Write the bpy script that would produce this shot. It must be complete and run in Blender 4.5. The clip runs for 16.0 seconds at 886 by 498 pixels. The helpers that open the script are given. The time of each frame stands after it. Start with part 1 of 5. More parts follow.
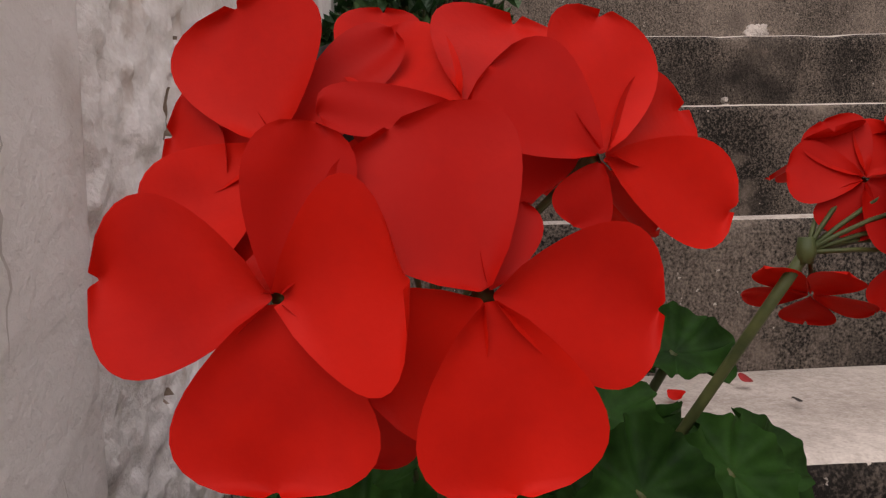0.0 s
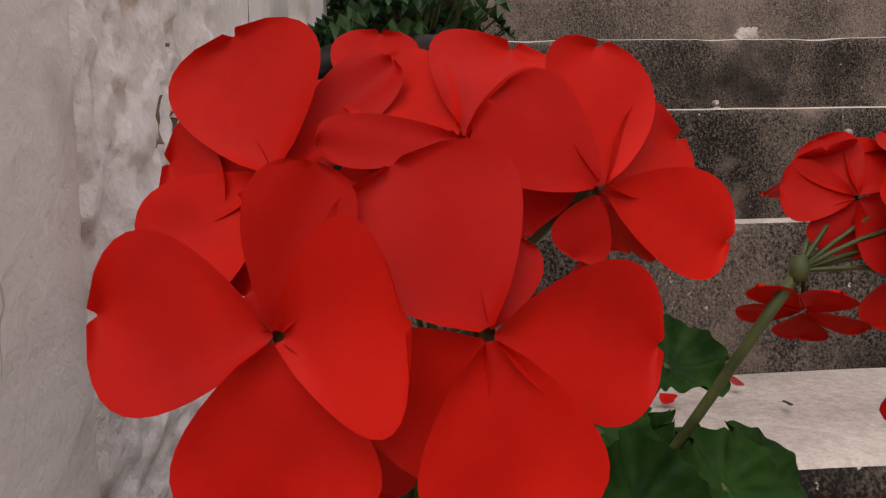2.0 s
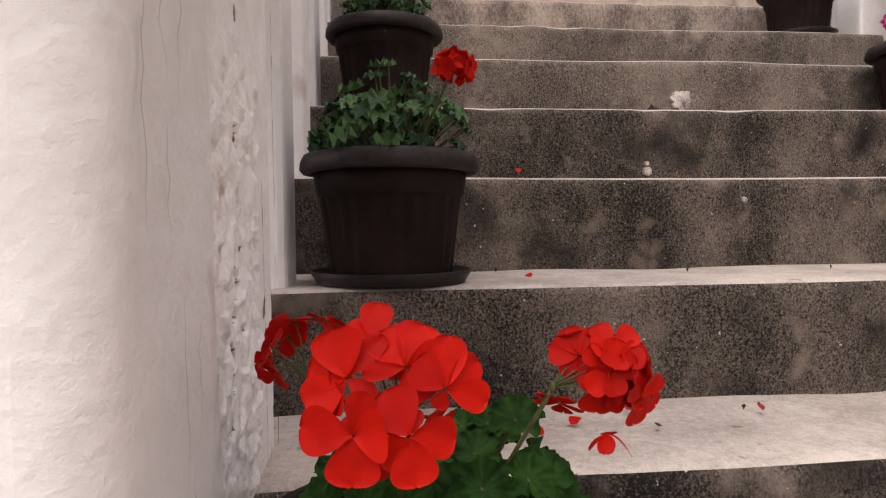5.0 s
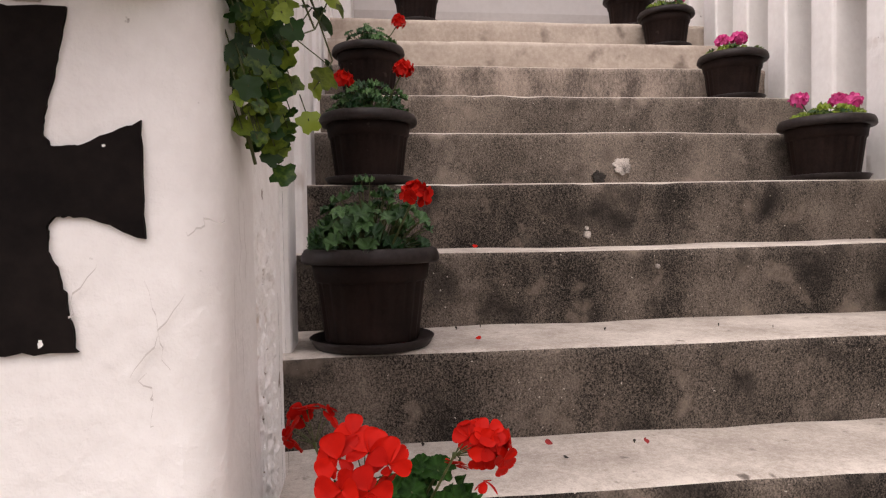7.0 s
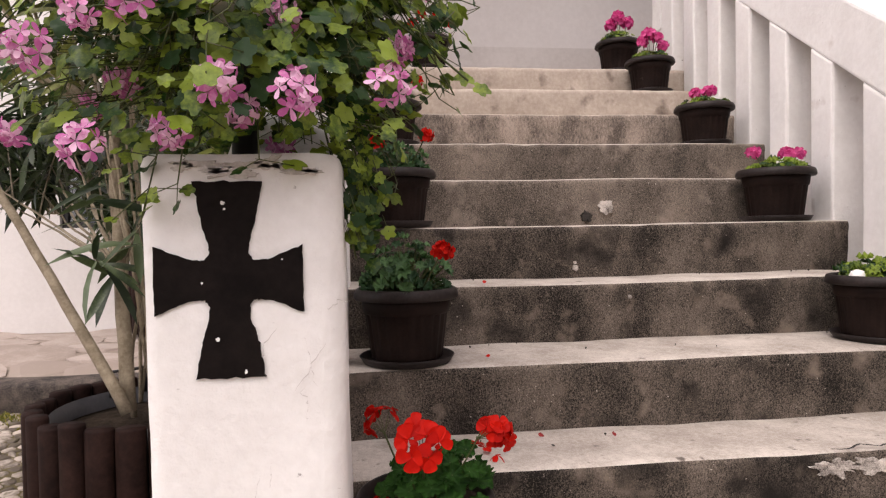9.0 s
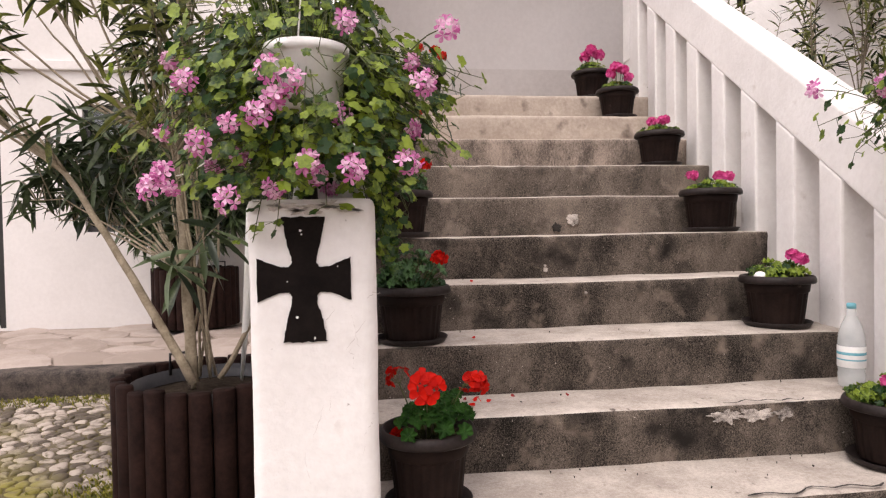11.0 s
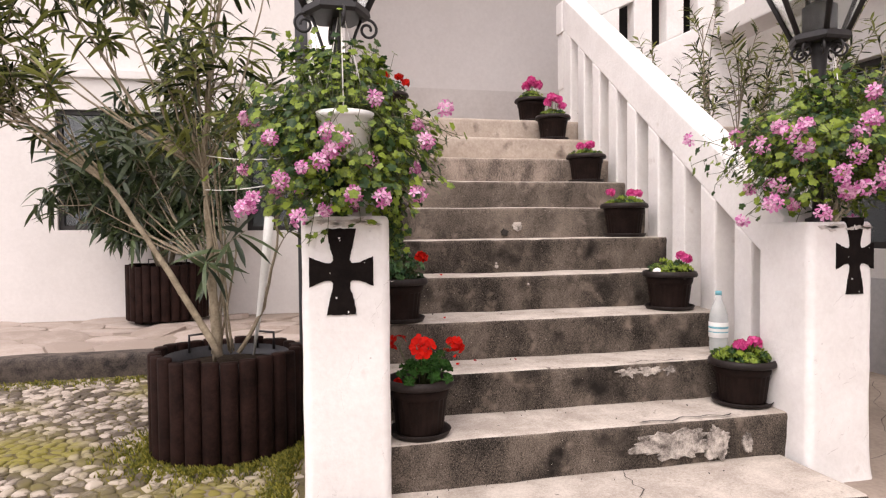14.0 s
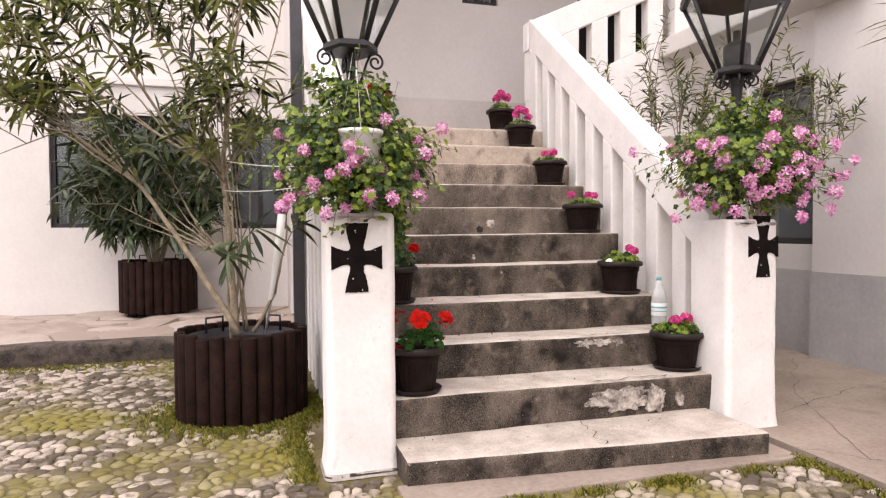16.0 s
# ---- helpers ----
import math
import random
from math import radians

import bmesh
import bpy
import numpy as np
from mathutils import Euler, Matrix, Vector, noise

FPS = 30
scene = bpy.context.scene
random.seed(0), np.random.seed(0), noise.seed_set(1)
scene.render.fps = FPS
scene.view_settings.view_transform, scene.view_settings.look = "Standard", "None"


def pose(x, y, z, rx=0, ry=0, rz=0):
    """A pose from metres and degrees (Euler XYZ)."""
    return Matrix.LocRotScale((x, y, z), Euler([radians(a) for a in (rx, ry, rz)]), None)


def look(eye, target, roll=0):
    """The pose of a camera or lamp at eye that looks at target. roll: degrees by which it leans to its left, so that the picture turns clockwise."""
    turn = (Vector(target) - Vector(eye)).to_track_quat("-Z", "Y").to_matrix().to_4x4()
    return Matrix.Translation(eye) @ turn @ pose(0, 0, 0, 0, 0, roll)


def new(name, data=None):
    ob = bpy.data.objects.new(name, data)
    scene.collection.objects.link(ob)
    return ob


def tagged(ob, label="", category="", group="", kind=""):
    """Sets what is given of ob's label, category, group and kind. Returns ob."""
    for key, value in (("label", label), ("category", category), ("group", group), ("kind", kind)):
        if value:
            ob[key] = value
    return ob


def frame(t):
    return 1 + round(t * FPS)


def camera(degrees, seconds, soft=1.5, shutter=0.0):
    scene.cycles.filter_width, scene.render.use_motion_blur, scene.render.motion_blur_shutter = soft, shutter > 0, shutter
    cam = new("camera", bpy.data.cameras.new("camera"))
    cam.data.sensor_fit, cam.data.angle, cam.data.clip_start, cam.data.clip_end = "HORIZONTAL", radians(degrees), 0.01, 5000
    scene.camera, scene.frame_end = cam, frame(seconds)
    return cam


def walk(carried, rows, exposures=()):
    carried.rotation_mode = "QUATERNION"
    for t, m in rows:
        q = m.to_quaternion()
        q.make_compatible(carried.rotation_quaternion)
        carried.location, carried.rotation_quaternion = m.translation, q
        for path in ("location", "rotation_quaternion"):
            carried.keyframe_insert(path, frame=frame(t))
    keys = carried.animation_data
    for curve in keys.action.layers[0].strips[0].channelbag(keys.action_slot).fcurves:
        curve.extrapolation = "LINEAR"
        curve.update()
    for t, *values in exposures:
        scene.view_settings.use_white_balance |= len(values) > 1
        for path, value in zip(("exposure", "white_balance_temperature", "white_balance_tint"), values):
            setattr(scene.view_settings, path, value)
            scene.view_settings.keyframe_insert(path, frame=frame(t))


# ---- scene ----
cam = camera(69.7, 16.0, soft=1.25)
PATH = [
    (0, (0.023, -0.032, 0.68), (0.137, 1.964, 0.604), -1.6),
    (0.5, (0.025, -0.032, 0.68), (0.152, 1.962, 0.603), -1.6),
    (1, (0.024, -0.033, 0.682), (0.159, 1.961, 0.602), -1.5),
    (1.5, (0.023, -0.033, 0.682), (0.161, 1.961, 0.602), -1.6),
    (2, (0.022, -0.032, 0.685), (0.161, 1.962, 0.608), -1.6),
    (2.5, (0.022, -0.036, 0.692), (0.162, 1.958, 0.616), -1.5),
    (3, (0.023, -0.047, 0.696), (0.163, 1.947, 0.622), -1.4),
    (3.5, (0.024, -0.074, 0.713), (0.172, 1.919, 0.639), -1.1),
    (4, (0.022, -0.124, 0.724), (0.183, 1.868, 0.652), -0.9),
    (4.5, (0.017, -0.191, 0.742), (0.21, 1.798, 0.67), -0.6),
    (7, (0.035, -0.578, 0.927), (0.275, 1.406, 0.867), -1.0),
    (7.5, (0.039, -0.673, 0.95), (0.277, 1.312, 0.892), -1.0),
    (8, (0.022, -0.763, 0.986), (0.261, 1.221, 0.93), -0.9),
    (8.5, (-0.008, -0.864, 1.015), (0.228, 1.121, 0.957), -0.8),
    (9, (-0.06, -0.994, 1.043), (0.175, 0.992, 0.992), -1.0),
    (11.5, (-0.158, -1.674, 1.097), (0.102, 0.309, 1.045), -0.9),
    (12, (-0.208, -1.79, 1.115), (0.065, 0.191, 1.062), -0.8),
    (12.5, (-0.284, -1.923, 1.121), (0.026, 0.052, 1.063), -0.7),
    (13, (-0.344, -2.029, 1.119), (0.027, -0.065, 1.059), -0.6),
    (13.5, (-0.394, -2.127, 1.123), (0.031, -0.173, 1.063), -0.6),
    (14, (-0.424, -2.238, 1.121), (0.023, -0.289, 1.06), -0.5),
    (14.5, (-0.467, -2.371, 1.108), (0.001, -0.427, 1.046), -0.5),
    (15, (-0.516, -2.497, 1.107), (-0.028, -0.559, 1.046), -0.5),
    (15.5, (-0.6, -2.633, 1.112), (-0.079, -0.703, 1.051), -0.4),
    (16, (-0.687, -2.763, 1.095), (-0.13, -0.843, 1.035), -0.4),
]
walk(cam, [(t, look(eye, target, roll)) for t, eye, target, roll in PATH],
     exposures=[(0.0, -0.22), (2.0, -0.22), (4.0, -0.02), (4.7, 0.03), (6.8, 0.03), (9.0, 0.07), (12.0, 0.15), (16.0, 0.29)])

# ---- world and light: a bright overcast day in a courtyard ----
world = bpy.data.worlds.new("overcast_sky")
scene.world = world
world.use_nodes = True
wn = world.node_tree.nodes
sky = wn.new("ShaderNodeTexSky")
sky.sky_type, sky.sun_disc = "NISHITA", False
sky.sun_elevation, sky.sun_rotation = radians(59), radians(212)
sky.air_density, sky.dust_density, sky.ozone_density = 1.0, 4.0, 0.6
pale = wn.new("ShaderNodeMixRGB")
pale.inputs[0].default_value = 0.75
pale.inputs[2].default_value = (7.7, 6.8, 6.85, 1)
world.node_tree.links.new(sky.outputs[0], pale.inputs[1])
world.node_tree.links.new(pale.outputs[0], wn["Background"].inputs[0])
wn["Background"].inputs[1].default_value = 0.305
sun = new("sun", bpy.data.lights.new("sun", "SUN"))
sun.data.energy, sun.data.angle, sun.data.color = 0.95, radians(30), (1.0, 0.93, 0.88)
sun.matrix_world = look((-2.4, -3.8, 7.5), (0, 0, 0))


# ---- materials ----
def material(name, base, other, rough=0.8, scale=6.0, fine=60.0, bump=0.2, depth=0.01, spots=None, metal=0.0, coat=0.0, island=0.0, obj=0.0, spec=0.4, mixing=(0.45, 0.75), span=(0.36, 0.66), streak=1.0, grain=0.0):
    """A surface of two tones at two scales, with relief. spots: (colour, scale, threshold)."""
    m = bpy.data.materials.new(name)
    m.use_nodes = True
    n, l = m.node_tree.nodes, m.node_tree.links
    p = n["Principled BSDF"]
    p.inputs["Roughness"].default_value, p.inputs["Metallic"].default_value = rough, metal
    p.inputs["Coat Weight"].default_value, p.inputs["Specular IOR Level"].default_value = coat, spec
    geo = n.new("ShaderNodeNewGeometry")
    big, small = n.new("ShaderNodeTexNoise"), n.new("ShaderNodeTexNoise")
    for t, s in ((big, scale), (small, fine)):
        t.inputs["Scale"].default_value, t.inputs["Detail"].default_value, t.inputs["Roughness"].default_value = s, 6, 0.62
        l.new(geo.outputs["Position"], t.inputs["Vector"])
    if streak != 1.0:
        squash = n.new("ShaderNodeVectorMath")
        squash.operation = "MULTIPLY"
        squash.inputs[1].default_value = (1, 1, streak)
        l.new(geo.outputs["Position"], squash.inputs[0])
        l.new(squash.outputs[0], big.inputs["Vector"])
        l.new(squash.outputs[0], small.inputs["Vector"])
    ramp = n.new("ShaderNodeValToRGB")
    ramp.color_ramp.elements[0].position, ramp.color_ramp.elements[1].position = span
    ramp.color_ramp.elements[0].color, ramp.color_ramp.elements[1].color = (*base, 1), (*other, 1)
    mixf = n.new("ShaderNodeMath")
    mixf.operation = "MULTIPLY_ADD"
    l.new(small.outputs["Fac"], mixf.inputs[0])
    mixf.inputs[1].default_value = mixing[0]
    half = n.new("ShaderNodeMath")
    half.operation = "MULTIPLY_ADD"
    l.new(big.outputs["Fac"], half.inputs[0])
    half.inputs[1].default_value, half.inputs[2].default_value = mixing[1], 0.5 - (sum(mixing)) / 2
    l.new(half.outputs[0], mixf.inputs[2])
    last = mixf.outputs[0]
    if grain:
        g, ga = n.new("ShaderNodeTexNoise"), n.new("ShaderNodeMath")
        g.inputs["Scale"].default_value, g.inputs["Detail"].default_value = 330, 3
        l.new(geo.outputs["Position"], g.inputs["Vector"])
        ga.operation = "MULTIPLY_ADD"
        l.new(g.outputs["Fac"], ga.inputs[0])
        ga.inputs[1].default_value = grain
        less = n.new("ShaderNodeMath")
        less.operation = "SUBTRACT"
        l.new(last, less.inputs[0])
        less.inputs[1].default_value = grain / 2
        l.new(less.outputs[0], ga.inputs[2])
        last = ga.outputs[0]
    if island or obj:
        src = geo.outputs["Random Per Island"] if island else n.new("ShaderNodeObjectInfo").outputs["Random"]
        shift = n.new("ShaderNodeMath")
        shift.operation = "MULTIPLY_ADD"
        l.new(src, shift.inputs[0])
        shift.inputs[1].default_value = island or obj
        minus = n.new("ShaderNodeMath")
        minus.operation = "SUBTRACT"
        l.new(last, minus.inputs[0])
        minus.inputs[1].default_value = (island or obj) / 2
        l.new(minus.outputs[0], shift.inputs[2])
        last = shift.outputs[0]
    l.new(last, ramp.inputs[0])
    colour = ramp.outputs[0]
    for col, sc, lo, hi in (spots or ()):
        t = n.new("ShaderNodeTexNoise")
        t.inputs["Scale"].default_value, t.inputs["Detail"].default_value = sc, 5
        l.new(geo.outputs["Position"], t.inputs["Vector"])
        r = n.new("ShaderNodeValToRGB")
        r.color_ramp.elements[0].position, r.color_ramp.elements[1].position = lo, hi
        l.new(t.outputs["Fac"], r.inputs[0])
        mx = n.new("ShaderNodeMixRGB")
        l.new(r.outputs[0], mx.inputs[0])
        l.new(colour, mx.inputs[1])
        mx.inputs[2].default_value = (*col, 1)
        colour = mx.outputs[0]
    l.new(colour, p.inputs["Base Color"])
    if bump:
        b = n.new("ShaderNodeBump")
        b.inputs["Strength"].default_value, b.inputs["Distance"].default_value = bump, depth
        l.new(mixf.outputs[0], b.inputs["Height"])
        l.new(b.outputs[0], p.inputs["Normal"])
    return m


def leafy(name, base, other, rough=0.45, through_=0.35, fine=140.0, spec=0.35):
    """Leaves and petals: two tones leaf by leaf, and some light passing through."""
    m = material(name, base, other, rough, 25.0, fine, 0.25, 0.002, island=0.5, spec=spec)
    n, l = m.node_tree.nodes, m.node_tree.links
    p, out = n["Principled BSDF"], n["Material Output"]
    tr, mix = n.new("ShaderNodeBsdfTranslucent"), n.new("ShaderNodeMixShader")
    l.new(p.inputs["Base Color"].links[0].from_socket, tr.inputs["Color"])
    mix.inputs[0].default_value = through_
    l.new(p.outputs[0], mix.inputs[1])
    l.new(tr.outputs[0], mix.inputs[2])
    l.new(mix.outputs[0], out.inputs["Surface"])
    return m


PLASTER = material("white_limewash", (0.735, 0.708, 0.688), (0.835, 0.812, 0.795), 0.88, 3.5, 40, 0.6, 0.012,
                   spots=[((0.50, 0.44, 0.40), 7.0, 0.66, 0.80), ((0.36, 0.33, 0.31), 55.0, 0.74, 0.79)])
ROUGH = material("rough_crumbling_plaster", (0.80, 0.775, 0.75), (0.92, 0.905, 0.89), 0.9, 22, 160, 0.7, 0.006, grain=0.5,
                 spots=[((0.58, 0.50, 0.44), 18.0, 0.64, 0.74)])
MORTAR = material("bare_brown_mortar", (0.10, 0.075, 0.055), (0.34, 0.265, 0.205), 0.95, 40, 220, 0.6, 0.003)
# White wall colour lowered below PLASTER to hold the weaker light there.
SHADY = material("smooth_shade_greyed_white_wall", (0.60, 0.57, 0.55), (0.68, 0.65, 0.63), 0.85, 0.8, 30, 0.12, 0.004)
BAND = material("greyish_beige_band", (0.50, 0.465, 0.44), (0.60, 0.565, 0.54), 0.85, 2.0, 30, 0.15, 0.004)
DADO = material("grey_painted_dado", (0.36, 0.35, 0.35), (0.46, 0.45, 0.45), 0.75, 2.0, 30, 0.15, 0.004)
BLACKPAINT = material("black_brushed_paint", (0.005, 0.0036, 0.0034), (0.013, 0.0095, 0.0085), 0.8, 12, 90, 0.2, 0.003,
                      spots=[((0.6, 0.55, 0.5), 60.0, 0.77, 0.79)], spec=0.08)
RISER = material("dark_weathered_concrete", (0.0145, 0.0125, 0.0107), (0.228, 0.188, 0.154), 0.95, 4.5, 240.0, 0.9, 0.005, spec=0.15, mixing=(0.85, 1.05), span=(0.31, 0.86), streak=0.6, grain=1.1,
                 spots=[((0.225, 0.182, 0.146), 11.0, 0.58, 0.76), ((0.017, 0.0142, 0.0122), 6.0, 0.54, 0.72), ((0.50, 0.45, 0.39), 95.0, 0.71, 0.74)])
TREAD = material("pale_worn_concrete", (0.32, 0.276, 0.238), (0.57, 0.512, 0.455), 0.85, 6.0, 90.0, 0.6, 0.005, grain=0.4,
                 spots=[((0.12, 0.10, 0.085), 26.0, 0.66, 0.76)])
WORN = material("brown_half_worn_concrete", (0.036, 0.031, 0.026), (0.305, 0.252, 0.207), 0.95, 4.0, 220.0, 0.9, 0.005, spec=0.15, mixing=(0.75, 0.85), span=(0.29, 0.85), streak=0.6, grain=1.0,
                spots=[((0.30, 0.245, 0.205), 8.0, 0.57, 0.78), ((0.034, 0.028, 0.024), 6.0, 0.57, 0.80), ((0.5, 0.45, 0.39), 95.0, 0.71, 0.74)])
CLEAN = material("beige_cleaner_concrete", (0.33, 0.272, 0.222), (0.50, 0.43, 0.365), 0.85, 6.0, 60.0, 0.4, 0.005,
                 spots=[((0.14, 0.11, 0.09), 8.0, 0.60, 0.74)])
MIXED = material("half_stained_concrete", (0.07, 0.056, 0.046), (0.38, 0.31, 0.255), 0.88, 8.0, 120.0, 0.5, 0.006, streak=0.5, grain=0.6)
PATCHED = material("pale_patched_cement", (0.07, 0.058, 0.05), (0.60, 0.545, 0.49), 0.9, 16, 60, 0.7, 0.006, span=(0.34, 0.66), grain=0.5)
FOOT = material("pale_grey_cement", (0.42, 0.385, 0.36), (0.62, 0.58, 0.55), 0.9, 14, 70, 0.6, 0.006, grain=0.4)
CRACK = material("dark_crack", (0.02, 0.017, 0.015), (0.04, 0.035, 0.03), 0.95, 20, 90, 0.2, 0.002)
PAVING = material("tan_concrete_paving", (0.20, 0.16, 0.13), (0.33, 0.27, 0.225), 0.88, 1.6, 40, 0.35, 0.005,
                  spots=[((0.16, 0.13, 0.11), 3.2, 0.60, 0.74)])
FLAG = material("pale_flagstone", (0.29, 0.235, 0.20), (0.40, 0.335, 0.295), 0.85, 5, 50, 0.4, 0.005, obj=0.4)
KERB = material("dark_stained_kerb_stone", (0.016, 0.013, 0.012), (0.12, 0.095, 0.078), 0.9, 9, 90, 0.6, 0.01)
EARTH = material("mossy_earth", (0.075, 0.058, 0.030), (0.16, 0.135, 0.045), 0.95, 2.2, 60, 0.8, 0.012,
                 spots=[((0.20, 0.165, 0.12), 3.0, 0.52, 0.66)])
COBBLE = material("river_cobble", (0.085, 0.066, 0.048), (0.43, 0.37, 0.315), 0.7, 9, 60, 0.3, 0.004, obj=0.75,
                  spots=[((0.19, 0.165, 0.03), 1.3, 0.49, 0.64), ((0.12, 0.10, 0.06), 30.0, 0.55, 0.7)])
COBBLES = material("river_cobbles", (0.085, 0.066, 0.048), (0.43, 0.37, 0.315), 0.7, 9, 60, 0.3, 0.004, island=0.75,
                   spots=[((0.19, 0.165, 0.03), 1.3, 0.49, 0.64), ((0.12, 0.10, 0.06), 30.0, 0.55, 0.7)])
PLASTIC = material("dark_brown_plastic", (0.0090, 0.0058, 0.0050), (0.022, 0.0138, 0.0116), 0.5, 10, 120, 0.1, 0.001, spec=0.06,
                   spots=[((0.07, 0.055, 0.045), 35.0, 0.70, 0.80)])
# Pot plastic in a lighter colour: the lit sheen of rim and saucer.
SHEEN_PLASTIC = material("sheen_lightened_brown_plastic", (0.011, 0.0080, 0.0074), (0.034, 0.026, 0.0245), 0.45, 8, 90, 0.1, 0.001, spec=0.16)
TIMBER = material("dark_stained_half_round_timber", (0.009, 0.0044, 0.0036), (0.028, 0.0140, 0.0112), 0.7, 9, 60, 0.35, 0.004, spec=0.08)
SOIL = material("potting_soil", (0.015, 0.011, 0.008), (0.05, 0.038, 0.028), 0.95, 30, 120, 0.9, 0.01, spec=0.05)
IRON = material("black_wrought_iron", (0.010, 0.009, 0.010), (0.022, 0.019, 0.020), 0.5, 14, 90, 0.15, 0.002)
POLE = material("dark_grey_painted_steel", (0.035, 0.035, 0.040), (0.06, 0.058, 0.062), 0.5, 8, 60, 0.1, 0.002)
BARK = material("pale_oleander_bark", (0.17, 0.135, 0.09), (0.34, 0.285, 0.205), 0.85, 18, 90, 0.6, 0.004)
STEM = material("green_stem", (0.035, 0.05, 0.012), (0.09, 0.10, 0.03), 0.6, 30, 120, 0.2, 0.001)
TWIG = material("brown_twig", (0.14, 0.115, 0.08), (0.27, 0.23, 0.165), 0.8, 30, 120, 0.3, 0.001)
WHITEPLASTIC = material("white_plastic", (0.72, 0.72, 0.70), (0.80, 0.80, 0.78), 0.35, 10, 80, 0.05, 0.001)
CORD = material("white_cord", (0.65, 0.63, 0.60), (0.78, 0.76, 0.72), 0.8, 60, 200, 0.2, 0.001)
FRAME = material("dark_window_frame", (0.012, 0.011, 0.011), (0.025, 0.022, 0.021), 0.5, 8, 60, 0.1, 0.002)
# Near-black colour stands for the shade inside rooms and passages.
DARKROOM = material("shade_black_interior", (0.010, 0.009, 0.009), (0.018, 0.016, 0.016), 0.9, 2, 20, 0.0)
CURTAIN = material("pale_blue_curtain", (0.30, 0.34, 0.42), (0.48, 0.52, 0.60), 0.9, 12, 60, 0.3, 0.006)
PETAL = leafy("red_petal", (0.40, 0.0048, 0.0018), (0.55, 0.0090, 0.0026), 0.55, 0.22, 60.0, 0.12)
PINK = leafy("pink_petal", (0.60, 0.16, 0.42), (0.88, 0.58, 0.76), 0.5, 0.4)
MAGENTA = leafy("magenta_petal", (0.55, 0.03, 0.20), (0.75, 0.12, 0.36), 0.5, 0.3)
DEADRED = leafy("dried_petal", (0.16, 0.01, 0.012), (0.30, 0.02, 0.02), 0.7, 0.1)
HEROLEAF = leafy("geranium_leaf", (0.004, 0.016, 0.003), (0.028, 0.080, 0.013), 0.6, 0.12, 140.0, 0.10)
POTLEAF = leafy("frilled_geranium_leaf", (0.016, 0.052, 0.015), (0.085, 0.17, 0.055), 0.5, 0.2, 140.0, 0.3)
LEAF = leafy("ivy_geranium_leaf", (0.017, 0.050, 0.009), (0.23, 0.31, 0.034), 0.42, 0.33)
OLEANDER = leafy("oleander_leaf", (0.020, 0.031, 0.012), (0.22, 0.24, 0.06), 0.42, 0.3)
DARKLEAF = leafy("dark_oleander_leaf", (0.015, 0.028, 0.011), (0.080, 0.112, 0.046), 0.38, 0.25, spec=0.5)
GRASS = leafy("moss_and_grass", (0.085, 0.095, 0.012), (0.25, 0.225, 0.03), 0.7, 0.3)
glass = bpy.data.materials.new("clear_glass")
glass.use_nodes = True
_p = glass.node_tree.nodes["Principled BSDF"]
_p.inputs["Roughness"].default_value, _p.inputs["Transmission Weight"].default_value, _p.inputs["IOR"].default_value = 0.04, 1.0, 1.45
_p.inputs["Base Color"].default_value = (0.92, 0.95, 0.95, 1)
PANE = bpy.data.materials.new("dark_window_glass")
PANE.use_nodes = True
_p = PANE.node_tree.nodes["Principled BSDF"]
_p.inputs["Roughness"].default_value, _p.inputs["Transmission Weight"].default_value, _p.inputs["IOR"].default_value = 0.03, 0.85, 1.45
_p.inputs["Base Color"].default_value = (0.35, 0.38, 0.40, 1)
FRAME_GLASS = glass
LABELBLUE = material("teal_printed_paper", (0.10, 0.34, 0.42), (0.20, 0.48, 0.55), 0.6, 20, 90, 0.05, 0.001)
CLEAR = material("thin_clear_plastic", (0.70, 0.74, 0.73), (0.80, 0.83, 0.82), 0.15, 8, 60, 0.1, 0.001)
CLEAR.node_tree.nodes["Principled BSDF"].inputs["Alpha"].default_value = 0.42


